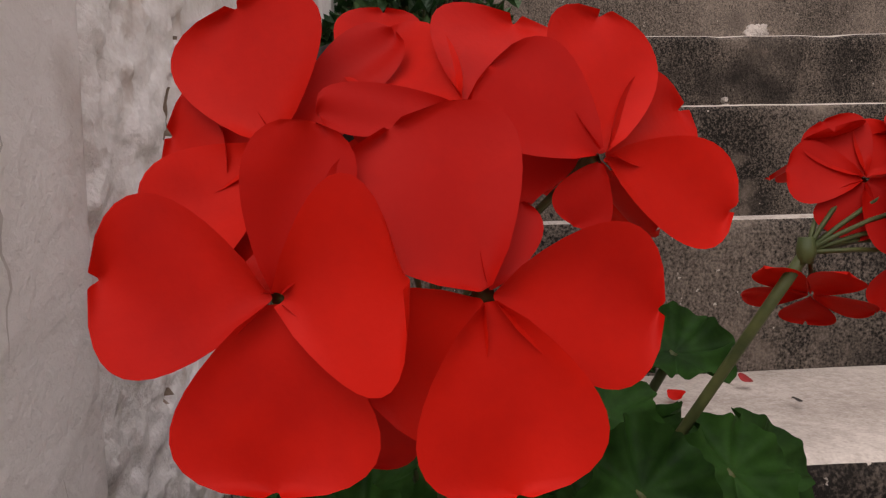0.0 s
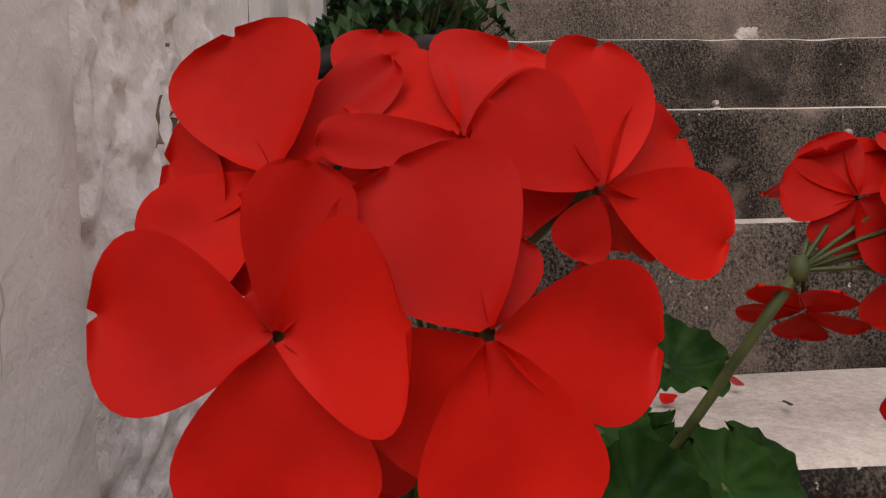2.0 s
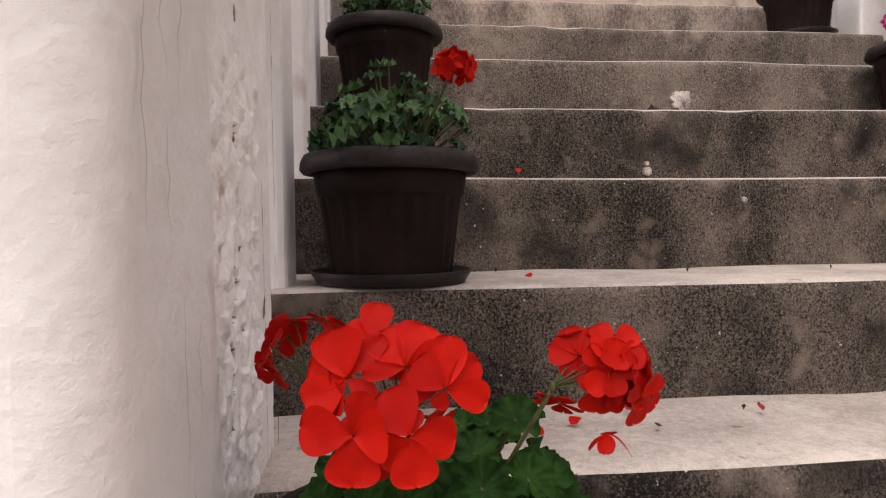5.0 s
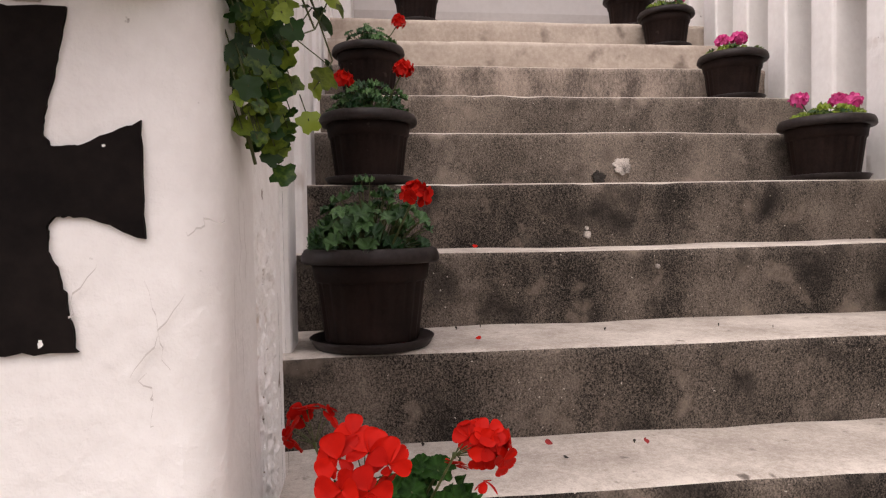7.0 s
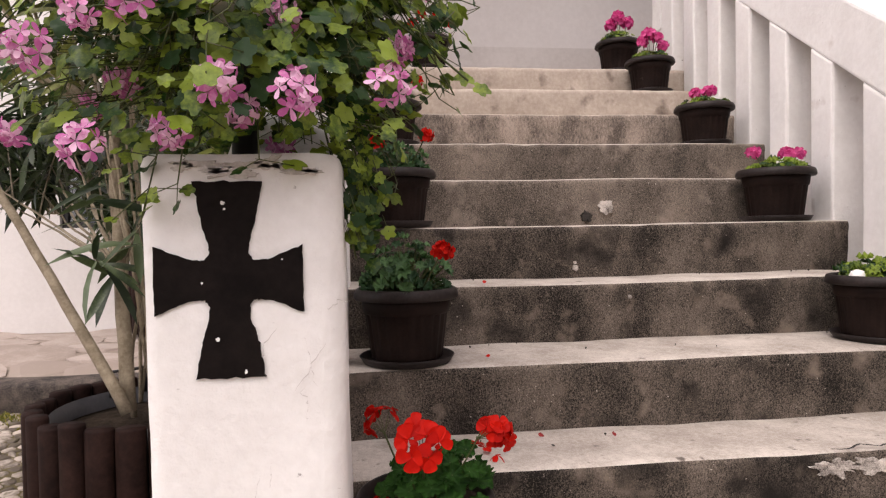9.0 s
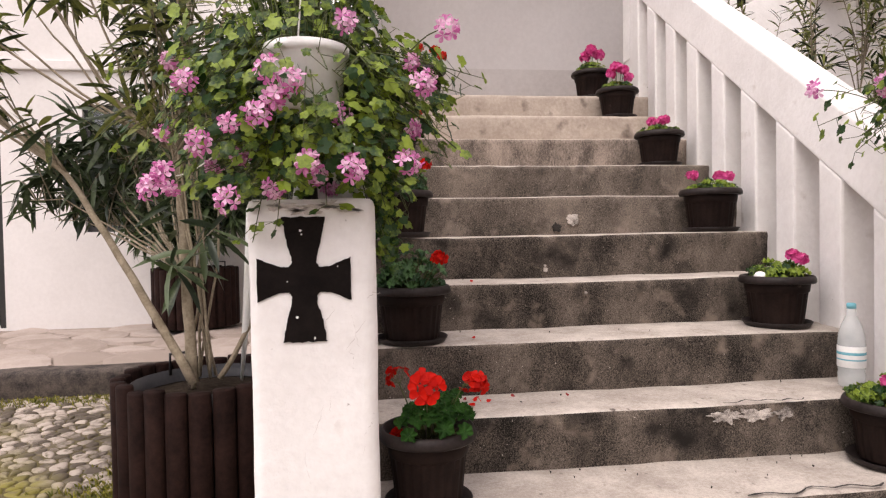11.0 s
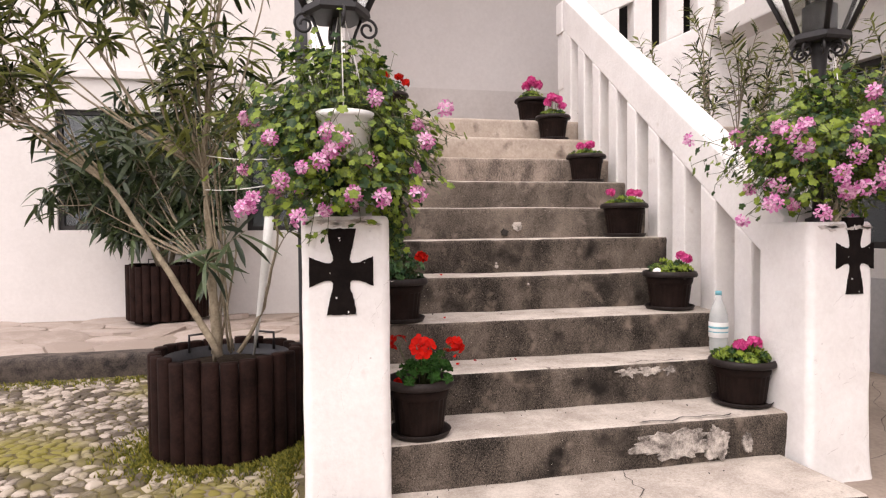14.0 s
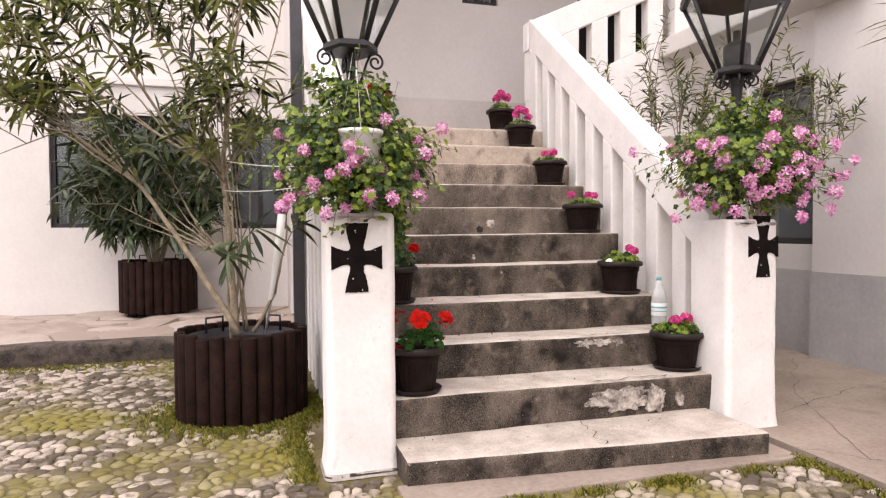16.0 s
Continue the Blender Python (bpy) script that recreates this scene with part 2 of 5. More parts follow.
# ---- building helpers ----
class Shape:
    """Collects vertices and faces for one mesh."""

    def __init__(self):
        self.v, self.f, self.m = [], [], []

    def add(self, verts, faces, slot=0):
        o = len(self.v)
        self.v.extend(tuple(p) for p in verts)
        self.f.extend(tuple(i + o for i in f) for f in faces)
        self.m.extend([slot] * len(faces))
        return self

    def box(self, x0, x1, y0, y1, z0, z1):
        return self.hexa([(x0, y0, z0), (x1, y0, z0), (x1, y1, z0), (x0, y1, z0), (x0, y0, z1), (x1, y0, z1), (x1, y1, z1), (x0, y1, z1)])

    def hexa(self, p):
        return self.add(p, [(0, 3, 2, 1), (4, 5, 6, 7), (0, 1, 5, 4), (1, 2, 6, 5), (2, 3, 7, 6), (3, 0, 4, 7)])

    def lathe(self, profile, n=32, flute=None, closed=True):
        """Turns (radius, height) pairs round z. flute: (low, high, count, depth)."""
        v, f = [], []
        for r, z in profile:
            for i in range(n):
                a = 2 * math.pi * i / n
                q = r
                if flute and flute[0] <= z <= flute[1] and (i // 2) % 2:
                    q = r - flute[3]
                v.append((q * math.cos(a), q * math.sin(a), z))
        for k in range(len(profile) - 1):
            for i in range(n):
                j = (i + 1) % n
                f.append((k * n + i, k * n + j, (k + 1) * n + j, (k + 1) * n + i))
        if closed:
            f.append(tuple(range(n - 1, -1, -1)))
            f.append(tuple((len(profile) - 1) * n + i for i in range(n)))
        return self.add(v, f)

    def tube(self, pts, radii, n=6):
        pts = [Vector(p) for p in pts]
        if not isinstance(radii, (list, tuple)):
            radii = [radii] * len(pts)
        v, f = [], []
        side = None
        for k, p in enumerate(pts):
            d = (pts[min(k + 1, len(pts) - 1)] - pts[max(k - 1, 0)]).normalized()
            if side is None:
                side = d.orthogonal().normalized()
            side = (side - d * side.dot(d)).normalized()
            up = d.cross(side)
            for i in range(n):
                a = 2 * math.pi * i / n
                v.append(p + (side * math.cos(a) + up * math.sin(a)) * radii[k])
        for k in range(len(pts) - 1):
            for i in range(n):
                j = (i + 1) % n
                f.append((k * n + i, k * n + j, (k + 1) * n + j, (k + 1) * n + i))
        f.append(tuple(range(n - 1, -1, -1)))
        f.append(tuple((len(pts) - 1) * n + i for i in range(n)))
        return self.add(v, f)

    def grid(self, rows, slot=0, slots=None):
        """Faces between equal rows of points."""
        n = len(rows[0])
        o = len(self.v)
        for r in rows:
            self.v.extend(tuple(p) for p in r)
        for k in range(len(rows) - 1):
            for i in range(n - 1):
                self.f.append((o + k * n + i, o + k * n + i + 1, o + (k + 1) * n + i + 1, o + (k + 1) * n + i))
                self.m.append(slots[k] if slots else slot)
        return self

    def moved(self, m):
        self.v = [tuple(m @ Vector(p)) for p in self.v]
        return self

    def join(self, other, m=None):
        return self.add([m @ Vector(p) for p in other.v] if m else other.v, other.f)


def part(name, shape, mats, parent=None, label="", smooth=True, bevel=0.0, kind=""):
    """Links a Shape as one mesh object, under a thing or a part."""
    me = bpy.data.meshes.new(name)
    me.from_pydata(shape.v, [], shape.f)
    for m in mats if isinstance(mats, (list, tuple)) else [mats]:
        me.materials.append(m)
    if any(shape.m):
        me.polygons.foreach_set("material_index", shape.m)
    if bevel:
        bm = bmesh.new()
        bm.from_mesh(me)
        bmesh.ops.bevel(bm, geom=list(bm.edges), offset=bevel, segments=2, affect="EDGES", profile=0.6)
        bm.to_mesh(me)
        bm.free()
    if smooth:
        me.polygons.foreach_set("use_smooth", [True] * len(me.polygons))
    me.update()
    ob = new(name, me)
    if parent:
        ob.parent = parent
    return tagged(ob, label, kind=kind)


def thing(name, at, label, category, group="", kind="", turn=0.0):
    ob = new(name)
    ob.empty_display_size = 0.05
    ob.matrix_world = pose(*at, 0, 0, turn)
    return tagged(ob, label, category, group, kind)


# ---- large structure ----
STEP_Y = [-0.20, 0.118, 0.425, 0.690, 1.015, 1.275, 1.556, 1.85, 2.14, 2.42, 2.70]
STEP_Z = [0.12, 0.308, 0.494, 0.680, 0.870, 1.064, 1.256, 1.443, 1.632, 1.82, 2.01]
RISE = 0.19


def step_z(k):
    return STEP_Z[k - 1]


def right_x(y):
    """The inner face of the balustrade on the farther side."""
    return 1.70 + 0.064 * (y - 0.2)


LEFT_X = -0.12

stairs = thing("stairs", (0, 0, 0), "weathered concrete outdoor staircase with dark stained risers and pale treads", "staircase", kind="structure")


def make_step(k):
    y0 = STEP_Y[k - 1]
    y1 = STEP_Y[k] + 0.02 if k < 11 else 4.32
    z1, z0 = step_z(k), step_z(k) - RISE - 0.02
    xa, xb = (LEFT_X - 0.02, right_x(y0) + 0.03)
    skew = 0.0
    if k == 1:
        xa, xb, skew, z0 = -0.10, 1.63, -0.075, -0.05
    if k == 11:
        xb = 3.74
    n = 70
    rows = [[] for _ in range(12)]
    for i in range(n + 1):
        x = xa + (xb - xa) * i / n
        w = noise.noise(Vector((x * 2.3, k * 7.1, 0))) * 0.012 + noise.noise(Vector((x * 11, k * 3.3, 5))) * 0.004
        chip = max(0, noise.noise(Vector((x * 8, k * 5.7, 9))) - 0.25) * 0.03
        up = noise.noise(Vector((x * 1.7, k * 4.1, 3))) * 0.006
        yf = y0 + w + skew * (x - 0.05)
        h = z1 - z0
        for r, (dy, z) in enumerate(((0.012, z0), (0.010, z0 + h * 0.25), (0.004, z0 + h * 0.5), (0.003, z0 + h * 0.75), (0, z1 - 0.026),
                                     (0.001, z1 - 0.014), (0.005 + chip * 0.4, z1 - 0.004 - chip * 0.3), (0.014 + chip, z1), (0.05, z1), (0.12, z1), (0.22, z1), (None, z1))):
            y = y1 if dy is None else min(yf + dy, y1)
            wall = noise.noise(Vector((x * 9, z * 9, k))) * 0.004 if r < 4 else 0
            rows[r].append((x, y + wall, z + (up if r > 3 else 0) + (noise.noise(Vector((x * 4, y * 4, 1))) * 0.004 if r > 7 else 0)))
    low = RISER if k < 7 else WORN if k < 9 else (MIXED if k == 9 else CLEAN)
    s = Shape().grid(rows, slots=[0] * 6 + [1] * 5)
    for side in (0, -1):
        s.add([r[side] for r in rows] + [(rows[0][side][0], y1, z0)], [tuple(range(13)) if side else tuple(reversed(range(13)))])
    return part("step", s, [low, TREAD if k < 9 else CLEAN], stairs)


steps = [make_step(k) for k in range(1, 12)]


def irregular(cx, cz, w, h, seed, n=22, rough=0.3):
    """An uneven flat outline in x and z."""
    pts = []
    for i in range(n):
        a = 2 * math.pi * i / n
        r = 1 + rough * (noise.noise(Vector((math.cos(a) * 2, math.sin(a) * 2, seed))) + 0.6 * noise.noise(Vector((math.cos(a) * 7, math.sin(a) * 7, seed))))
        pts.append((cx + w / 2 * r * math.cos(a), cz + h / 2 * r * math.sin(a)))
    return pts


def riser_patch(name, k, x, z, w, h, mat, seed, rough=0.35, proud=0.004):
    """A thin skin that follows the uneven riser, closed at its rim."""
    pts = irregular(x, z, w, h, seed, 60, rough)
    y0, n = STEP_Y[k - 1], len(pts)

    def face(a, b, out):
        return (a, y0 + noise.noise(Vector((a * 2.3, k * 7.1, 0))) * 0.012 + noise.noise(Vector((a * 11, k * 3.3, 5))) * 0.004 - out, b)

    v = [face(x, z, proud)]
    for q in (0.25, 0.5, 0.75, 1.0):
        v += [face(x + (a - x) * q, z + (b - z) * q, proud + 0.002 * noise.noise(Vector((a * 30, b * 30, q * 9)))) for a, b in pts]
    v += [face(a, b, -0.03) for a, b in pts]
    f = [(0, 1 + i, 1 + (i + 1) % n) for i in range(n)]
    for r in range(4):
        f += [(1 + r * n + i, 1 + (r + 1) * n + i, 1 + (r + 1) * n + (i + 1) % n, 1 + r * n + (i + 1) % n) for i in range(n)]
    return part(name, Shape().add(v, f), mat, steps[k - 1], smooth=False)


for x, z, w, h, sd, out in ((1.10, 0.215, 0.34, 0.12, 12.2, 0.005), (1.30, 0.20, 0.12, 0.14, 3.7, 0.008), (1.46, 0.19, 0.05, 0.08, 4.1, 0.005)):
    riser_patch("cement_patch", 2, x, z, w, h, PATCHED, sd, 0.5, out)
for x, w, sd in ((1.06, 0.10, 6.7), (1.17, 0.12, 7.9), (1.27, 0.06, 9.9)):
    riser_patch("cement_patch", 3, x, 0.455, w, 0.035, PATCHED, sd, 0.8, 0.005)
riser_patch("lime_spot", 7, 0.925, 1.137, 0.062, 0.056, PATCHED, 1.3, 0.3, 0.006)
riser_patch("lime_spot", 6, 0.699, 0.906, 0.018, 0.022, PATCHED, 7.3, 0.3, 0.006)
riser_patch("lime_spot", 6, 0.697, 0.925, 0.010, 0.010, PATCHED, 7.9, 0.3, 0.006)
riser_patch("lime_spot", 5, 0.793, 0.822, 0.012, 0.012, PATCHED, 8.3, 0.3, 0.006)
riser_patch("dark_hole", 7, 0.84, 1.10, 0.045, 0.04, CRACK, 3.9, 0.8, 0.005)


def crack_line(x0, y0, x1, y1, z, seed, width=0.006, parent=None):
    """A thin jagged crack lying on a level surface."""
    s = Shape()
    n = 16
    rows = [[], []]
    for i in range(n + 1):
        t = i / n
        off = noise.noise(Vector((t * 5, seed, 0))) * 0.05
        px, py = x0 + (x1 - x0) * t, y0 + (y1 - y0) * t
        dx, dy = (y1 - y0), -(x1 - x0)
        L = math.hypot(dx, dy)
        px, py = px + dx / L * off, py + dy / L * off
        w = width * (0.4 + 0.6 * abs(noise.noise(Vector((t * 9, seed, 4)))) * 2)
        rows[0].append((px - dx / L * w / 2, py - dy / L * w / 2, z))
        rows[1].append((px + dx / L * w / 2, py + dy / L * w / 2, z))
    s.grid(rows)
    return part("crack", s, CRACK, parent, smooth=False)


crack_line(0.80, -0.24, 0.86, 0.10, step_z(1) + 0.006, 1.0, 0.007, steps[0])
crack_line(0.95, 0.13, 1.40, 0.15, step_z(2) + 0.007, 2.0, 0.014, steps[1])
crack_line(1.05, 0.42, 1.35, 0.43, step_z(3) + 0.007, 3.0, 0.012, steps[2])


def slope_z(y):
    """The underside of the sloping rails."""
    return 0.985 + 0.70 * (y - 0.33)


def balustrade(name, inner, outward, y_first, label, y_end=3.02):
    """A sloping masonry balustrade: balusters with tall slots between, and a broad rail. inner(y): its face towards the stairs."""
    b = thing(name, (0, 0, 0), label, "balustrade", kind="structure")
    d = 0.20 * outward

    def slab(name, ya, yb, za, zb, part_bevel=0.012):
        """za, zb: heights below and above, as functions of y."""
        p = []
        for fz in (za, zb):
            for x, y in ((inner(ya), ya), (inner(ya) + d, ya), (inner(yb) + d, yb), (inner(yb), yb)):
                p.append((x, y, fz(y)))
        s = Shape().hexa(p)
        if outward < 0:
            s.f = [tuple(reversed(f)) for f in s.f]
        return part(name, s, PLASTER, b, smooth=False, bevel=part_bevel)

    slab("rail", 0.20, y_end, lambda y: slope_z(y), lambda y: slope_z(y) + 0.275)
    y = y_first
    edge = 0.20
    while y < y_end - 0.2:
        slab("baluster", edge, y, lambda q: -0.02, lambda q: slope_z(q) + 0.004)
        edge = y + 0.165
        y += 0.303
    slab("end_post", edge, y_end, lambda q: -0.02, lambda q: slope_z(q) + 0.004)
    return b


right_balustrade = balustrade("balustrade", right_x, 1, 0.258, "whitewashed masonry stair balustrade with tall narrow slots")
left_balustrade = balustrade("balustrade", lambda y: LEFT_X, -1, 0.58, "whitewashed masonry stair balustrade beside the lamp post")
s = Shape()
rows = []


PITS = [(0.372, 0.862, 0.010), (0.366, 0.800, 0.007), (0.373, 0.760, 0.008), (0.370, 0.744, 0.013), (0.362, 0.715, 0.008), (0.358, 0.690, 0.007), (0.344, 0.648, 0.017), (0.350, 0.628, 0.010), (0.335, 0.590, 0.009)]


def pit_depth(y, z):
    """How deep the small holes of the bare patch are, with ragged rims."""
    d = max(0.0, noise.noise(Vector((y * 30, z * 26, 7))) - 0.56) * 0.04
    for py, pz, r in PITS:
        q = math.hypot((y - py) * 1.3, (z - pz) * 0.8) / r + 0.55 * noise.noise(Vector((y * 120, z * 120, 3)))
        d = max(d, 0.014 * max(0.0, min(1.0, 1.6 * (1.0 - q))))
    return d


def crumbled(y, z):
    """Flaked layers with thin steps between them, grainy relief and small deep pits."""
    a, b = noise.noise(Vector((y * 16, z * 10, 2))), noise.noise(Vector((y * 44, z * 40, 2)))
    flake = 0.0024 * max(0.0, min(1.0, 12 * (a + 0.5 * b))) + 0.0018 * max(0.0, min(1.0, 14 * (noise.noise(Vector((y * 30, z * 22, 9))) + 0.4 * b - 0.1)))
    fine = 0.0022 * b + 0.0019 * noise.noise(Vector((y * 80, z * 80, 2))) + 0.0014 * noise.noise(Vector((y * 190, z * 190, 4)))
    edge = max(0.0, min(1.0, (y - 0.225) / 0.02))
    bare = max(0.12, min(1.0, (0.492 + 0.022 * a - y) / 0.012)) * max(0.15, min(1.0, (0.98 + 0.05 * a - z) / 0.05))
    return LEFT_X + 0.003 + edge * (0.002 + bare * (flake + fine - pit_depth(y, z)))


across = [0.205 + 0.36 * j / 150 for j in range(151)]
for i in range(521):
    z = 0.0 + 1.15 * i / 520
    rows.append([(crumbled(y, z), y, z) for y in across])
s.grid(rows)
s.m = [1 if pit_depth((across[j] + across[j + 1]) / 2, 1.15 * (i + 0.5) / 520) > 0.0035 else 0 for i in range(520) for j in range(150)]
part("crumbled_plaster", s, [ROUGH, MORTAR], left_balustrade, "crumbling bare patch of rough plaster")


for y, z0, z1, w in ((0.492, 0.46, 0.83, 0.0012), (0.515, 0.30, 0.52, 0.0010), (0.575, 0.42, 0.74, 0.0022), (0.578, 0.80, 1.05, 0.0016)):
    rows = [[], []]
    for i in range(31):
        t = i / 30
        off = 0.006 * noise.noise(Vector((t * 6, y * 50, 1)))
        half = w * (0.25 + abs(noise.noise(Vector((t * 14, y * 30, 6)))) * 1.6)
        for r, sg in ((0, -1), (1, 1)):
            rows[r].append((LEFT_X + 0.0095, y + off + sg * half, z0 + (z1 - z0) * t))
    part("plaster_crack", Shape().grid(rows), CRACK, left_balustrade, smooth=False)


def plaster_column(x0, x1, y0, y1, height, seed, flare=0.0):
    """A hand-plastered square shaft with rounded, uneven corners, round its own middle."""
    cx, cy, hx, hy = (x0 + x1) / 2, (y0 + y1) / 2, (x1 - x0) / 2, (y1 - y0) / 2
    ring = []
    for qx, qy, a0 in ((1, -1, -90), (1, 1, 0), (-1, 1, 90), (-1, -1, 180)):
        r = 0.035 if qy < 0 else 0.007
        for k in range(7):
            a = radians(a0 + 15 * k)
            ring.append((qx * (hx - r) + r * math.cos(a), qy * (hy - r) + r * math.sin(a)))
    dense = []
    for i, p in enumerate(ring):
        q = ring[(i + 1) % len(ring)]
        m = 8 if math.dist(p, q) > 0.1 else 1
        dense += [(p[0] + (q[0] - p[0]) * j / m, p[1] + (q[1] - p[1]) * j / m) for j in range(m)]
    levels = [height * i / 40 for i in range(39)] + [height - 0.018, height - 0.006, height]
    rows = []
    for li, z in enumerate(levels):
        k = 1 - (0.07 if li == len(levels) - 1 else 0.025 if li == len(levels) - 2 else 0)
        k += flare * max(0, 1 - z / 0.16) ** 2
        row = []
        for x, y in dense:
            p = Vector((x * k, y * k, z))
            p += noise.noise_vector(p * 4 + Vector((seed, 0, 0))) * 0.0035 + noise.noise_vector(p * 15 + Vector((seed, 3, 0))) * 0.0012
            row.append(p)
        row.append(row[0])
        rows.append(row)
    s = Shape().grid(rows)
    top = rows[-1][:-1]
    s.add(top, [tuple(range(len(top)))])
    return s, cx, cy


def cross_shape(size_w, size_h, seed):
    """A broad-armed cross in x and z, with a slightly ragged brush edge."""
    half = []
    quarter = [(0.47, 1.0), (0.37, 0.62), (0.27, 0.36), (0.265, 0.26), (0.33, 0.205), (0.52, 0.205), (1.0, 0.35)]
    corners = quarter + [(x, -z) for x, z in reversed(quarter)] + [(-x, -z) for x, z in quarter] + [(-x, z) for x, z in reversed(quarter)]
    for i, p in enumerate(corners):
        q = corners[(i + 1) % len(corners)]
        for j in range(9):
            t = j / 9
            x, z = p[0] + (q[0] - p[0]) * t, p[1] + (q[1] - p[1]) * t
            w = noise.noise(Vector((x * 9, z * 9, seed))) * 0.020 + noise.noise(Vector((x * 34, z * 34, seed))) * 0.016
            half.append(((x + w) * size_w / 2, (z + w) * size_h / 2))
    return half


def gate_pillar(x0, x1, y0, y1, height, cross_at, cross_size, seed, label):
    s, cx, cy = plaster_column(x0, x1, y0, y1, height, seed, 0.10)
    p = thing("gate_pillar", (cx, cy, 0), label, "pillar", "pillars at the foot of the stairs")
    part("shaft", s, PLASTER, p)
    foot, _, _ = plaster_column(x0 - 0.012, x1 + 0.006, y0 - 0.014, y1, 0.030, seed + 4, 0.05)
    part("foot", foot, FOOT, p, "worn grey cement foot")
    pts = cross_shape(*cross_size, seed)
    yf = y0 - cy - 0.0045
    n = len(pts)
    dx, dz = cross_at[0] - cx, cross_at[1]
    c = Shape().add([(x + dx, yf, z + dz) for x, z in pts] + [(x + dx, yf + 0.03, z + dz) for x, z in pts],
                    [tuple(range(n))] + [(i, i + n, (i + 1) % n + n, (i + 1) % n) for i in range(n)])
    rng = random.Random(seed)
    for k in range(15):
        x, z = rng.uniform(-0.13, 0.14), rng.uniform(0.15, height - 0.2)
        a, L = rng.uniform(0.2, 2.4), rng.uniform(0.03, 0.09)
        rows = [[], []]
        for i in range(11):
            t = i / 10
            px = x + math.cos(a) * L * t + 0.012 * noise.noise(Vector((t * 4, k, seed)))
            pz = z + math.sin(a) * L * t + 0.012 * noise.noise(Vector((t * 4, k, seed + 5)))
            w = 0.0009 * math.sin(math.pi * min(0.98, t + 0.02)) + 0.0002
            rows[0].append((px, yf + 0.0005, pz - w))
            rows[1].append((px, yf + 0.0005, pz + w))
        part("plaster_crack", Shape().grid(rows), BAND, p, smooth=False)
    for k in range(9):
        y, z, L = rng.uniform(0.06, 0.20) - cy, rng.uniform(0.45, 1.0), rng.uniform(0.05, 0.16)
        rows = [[], []]
        for i in range(15):
            t = i / 14
            py, pz = y + 0.010 * noise.noise(Vector((t * 5, k, seed + 8))), z - L * t
            w = 0.0007 * math.sin(math.pi * min(0.98, t + 0.02)) + 0.0001
            rows[0].append((x1 - cx + 0.0040, py - w, pz))
            rows[1].append((x1 - cx + 0.0040, py + w, pz))
        part("plaster_crack", Shape().grid(rows), BAND, p, smooth=False)
    for k, (x, z, w) in enumerate(((-0.03, 0.39, 0.007), (-0.18, -0.013, 0.003), (-0.085, -0.30, 0.007), (-0.02, 0.36, 0.004), (0.10, -0.47, 0.005), (0.36, 0.10, 0.003))):
        o = irregular(x * cross_size[0] + dx, z * cross_size[1] + dz, w, w * rng.uniform(0.8, 1.4), seed + k, 12, 0.8)
        part("paint_chip", Shape().add([(a, yf - 0.0012, b) for a, b in o], [tuple(range(12))]), PLASTER, p, smooth=False)
    for k in range(9):
        x, w = rng.uniform(-0.12, 0.12), rng.uniform(0.03, 0.08)
        o = irregular(x, height - rng.uniform(0.014, 0.036), w, rng.uniform(0.008, 0.018), seed + 20 + k, 30, 0.9)
        part("worn_patch", Shape().add([(a, yf - 0.0008, b) for a, b in o] + [(a, yf + 0.012, b) for a, b in o], [tuple(range(30))] + [(i, i + 30, (i + 1) % 30 + 30, (i + 1) % 30) for i in range(30)]), FOOT, p, smooth=False)
    part("painted_cross", c, BLACKPAINT, p, "black hand-painted broad-armed cross", smooth=False)
    return p


gate_pillar(-0.408, -0.099, 0.022, 0.228, 1.172, (-0.273, 0.976), (0.224, 0.304), 2.0, "white plastered pillar with a black painted cross on its front")
gate_pillar(1.66, 1.985, 0.0, 0.30, 1.14, (1.880, 0.995), (0.192, 0.325), 9.0, "white plastered pillar with a black cross, under a flower basket")

# ---- ground, paving, terrace ----
ground = thing("ground", (0, 0, 0), "courtyard ground of river cobbles set in mossy earth", "ground", kind="structure")
s = Shape()
xs = [-200, -60, -12] + [-5 + 0.25 * i for i in range(41)] + [12, 60, 200]
ys = [-200, -60, -12] + [-4 + 0.25 * i for i in range(45)] + [14, 60, 200]
s.grid([[(x, y, 0.012 * noise.noise(Vector((x, y, 0))) if abs(x) < 8 and abs(y) < 9 else 0.0) for x in xs] for y in ys])
part("earth", s, EARTH, ground)

pavement = thing("pavement", (0, 0, 0), "cracked tan concrete paving beside the stairs", "pavement", kind="structure")
part("slab", Shape().add([(1.77, -6, 0.03), (6.5, -6, 0.03), (6.5, 3.05, 0.03), (1.9, 3.05, 0.03), (1.9, 0.1, 0.03), (1.80, -0.05, 0.03),
                          (1.77, -6, -0.1), (6.5, -6, -0.1), (6.5, 3.05, -0.1), (1.9, 3.05, -0.1), (1.9, 0.1, -0.1), (1.80, -0.05, -0.1)],
                         [(0, 1, 2, 3, 4, 5), (6, 0, 5, 11), (6, 7, 1, 0)]), PAVING, pavement, smooth=False)
part("edging", Shape().box(-0.14, 1.76, -0.385, -0.16, -0.1, 0.018), PAVING, pavement, smooth=False, bevel=0.008)
for i, (a, b, c, d) in enumerate(((1.98, -0.55, 2.6, 0.5), (2.1, 0.15, 3.1, 0.5), (2.5, -0.6, 3.6, -0.1), (1.8, -0.3, 2.05, -0.62), (2.6, 0.5, 3.5, 1.4))):
    crack_line(a, b, c, d, 0.035, 10.0 + i, 0.005, pavement)

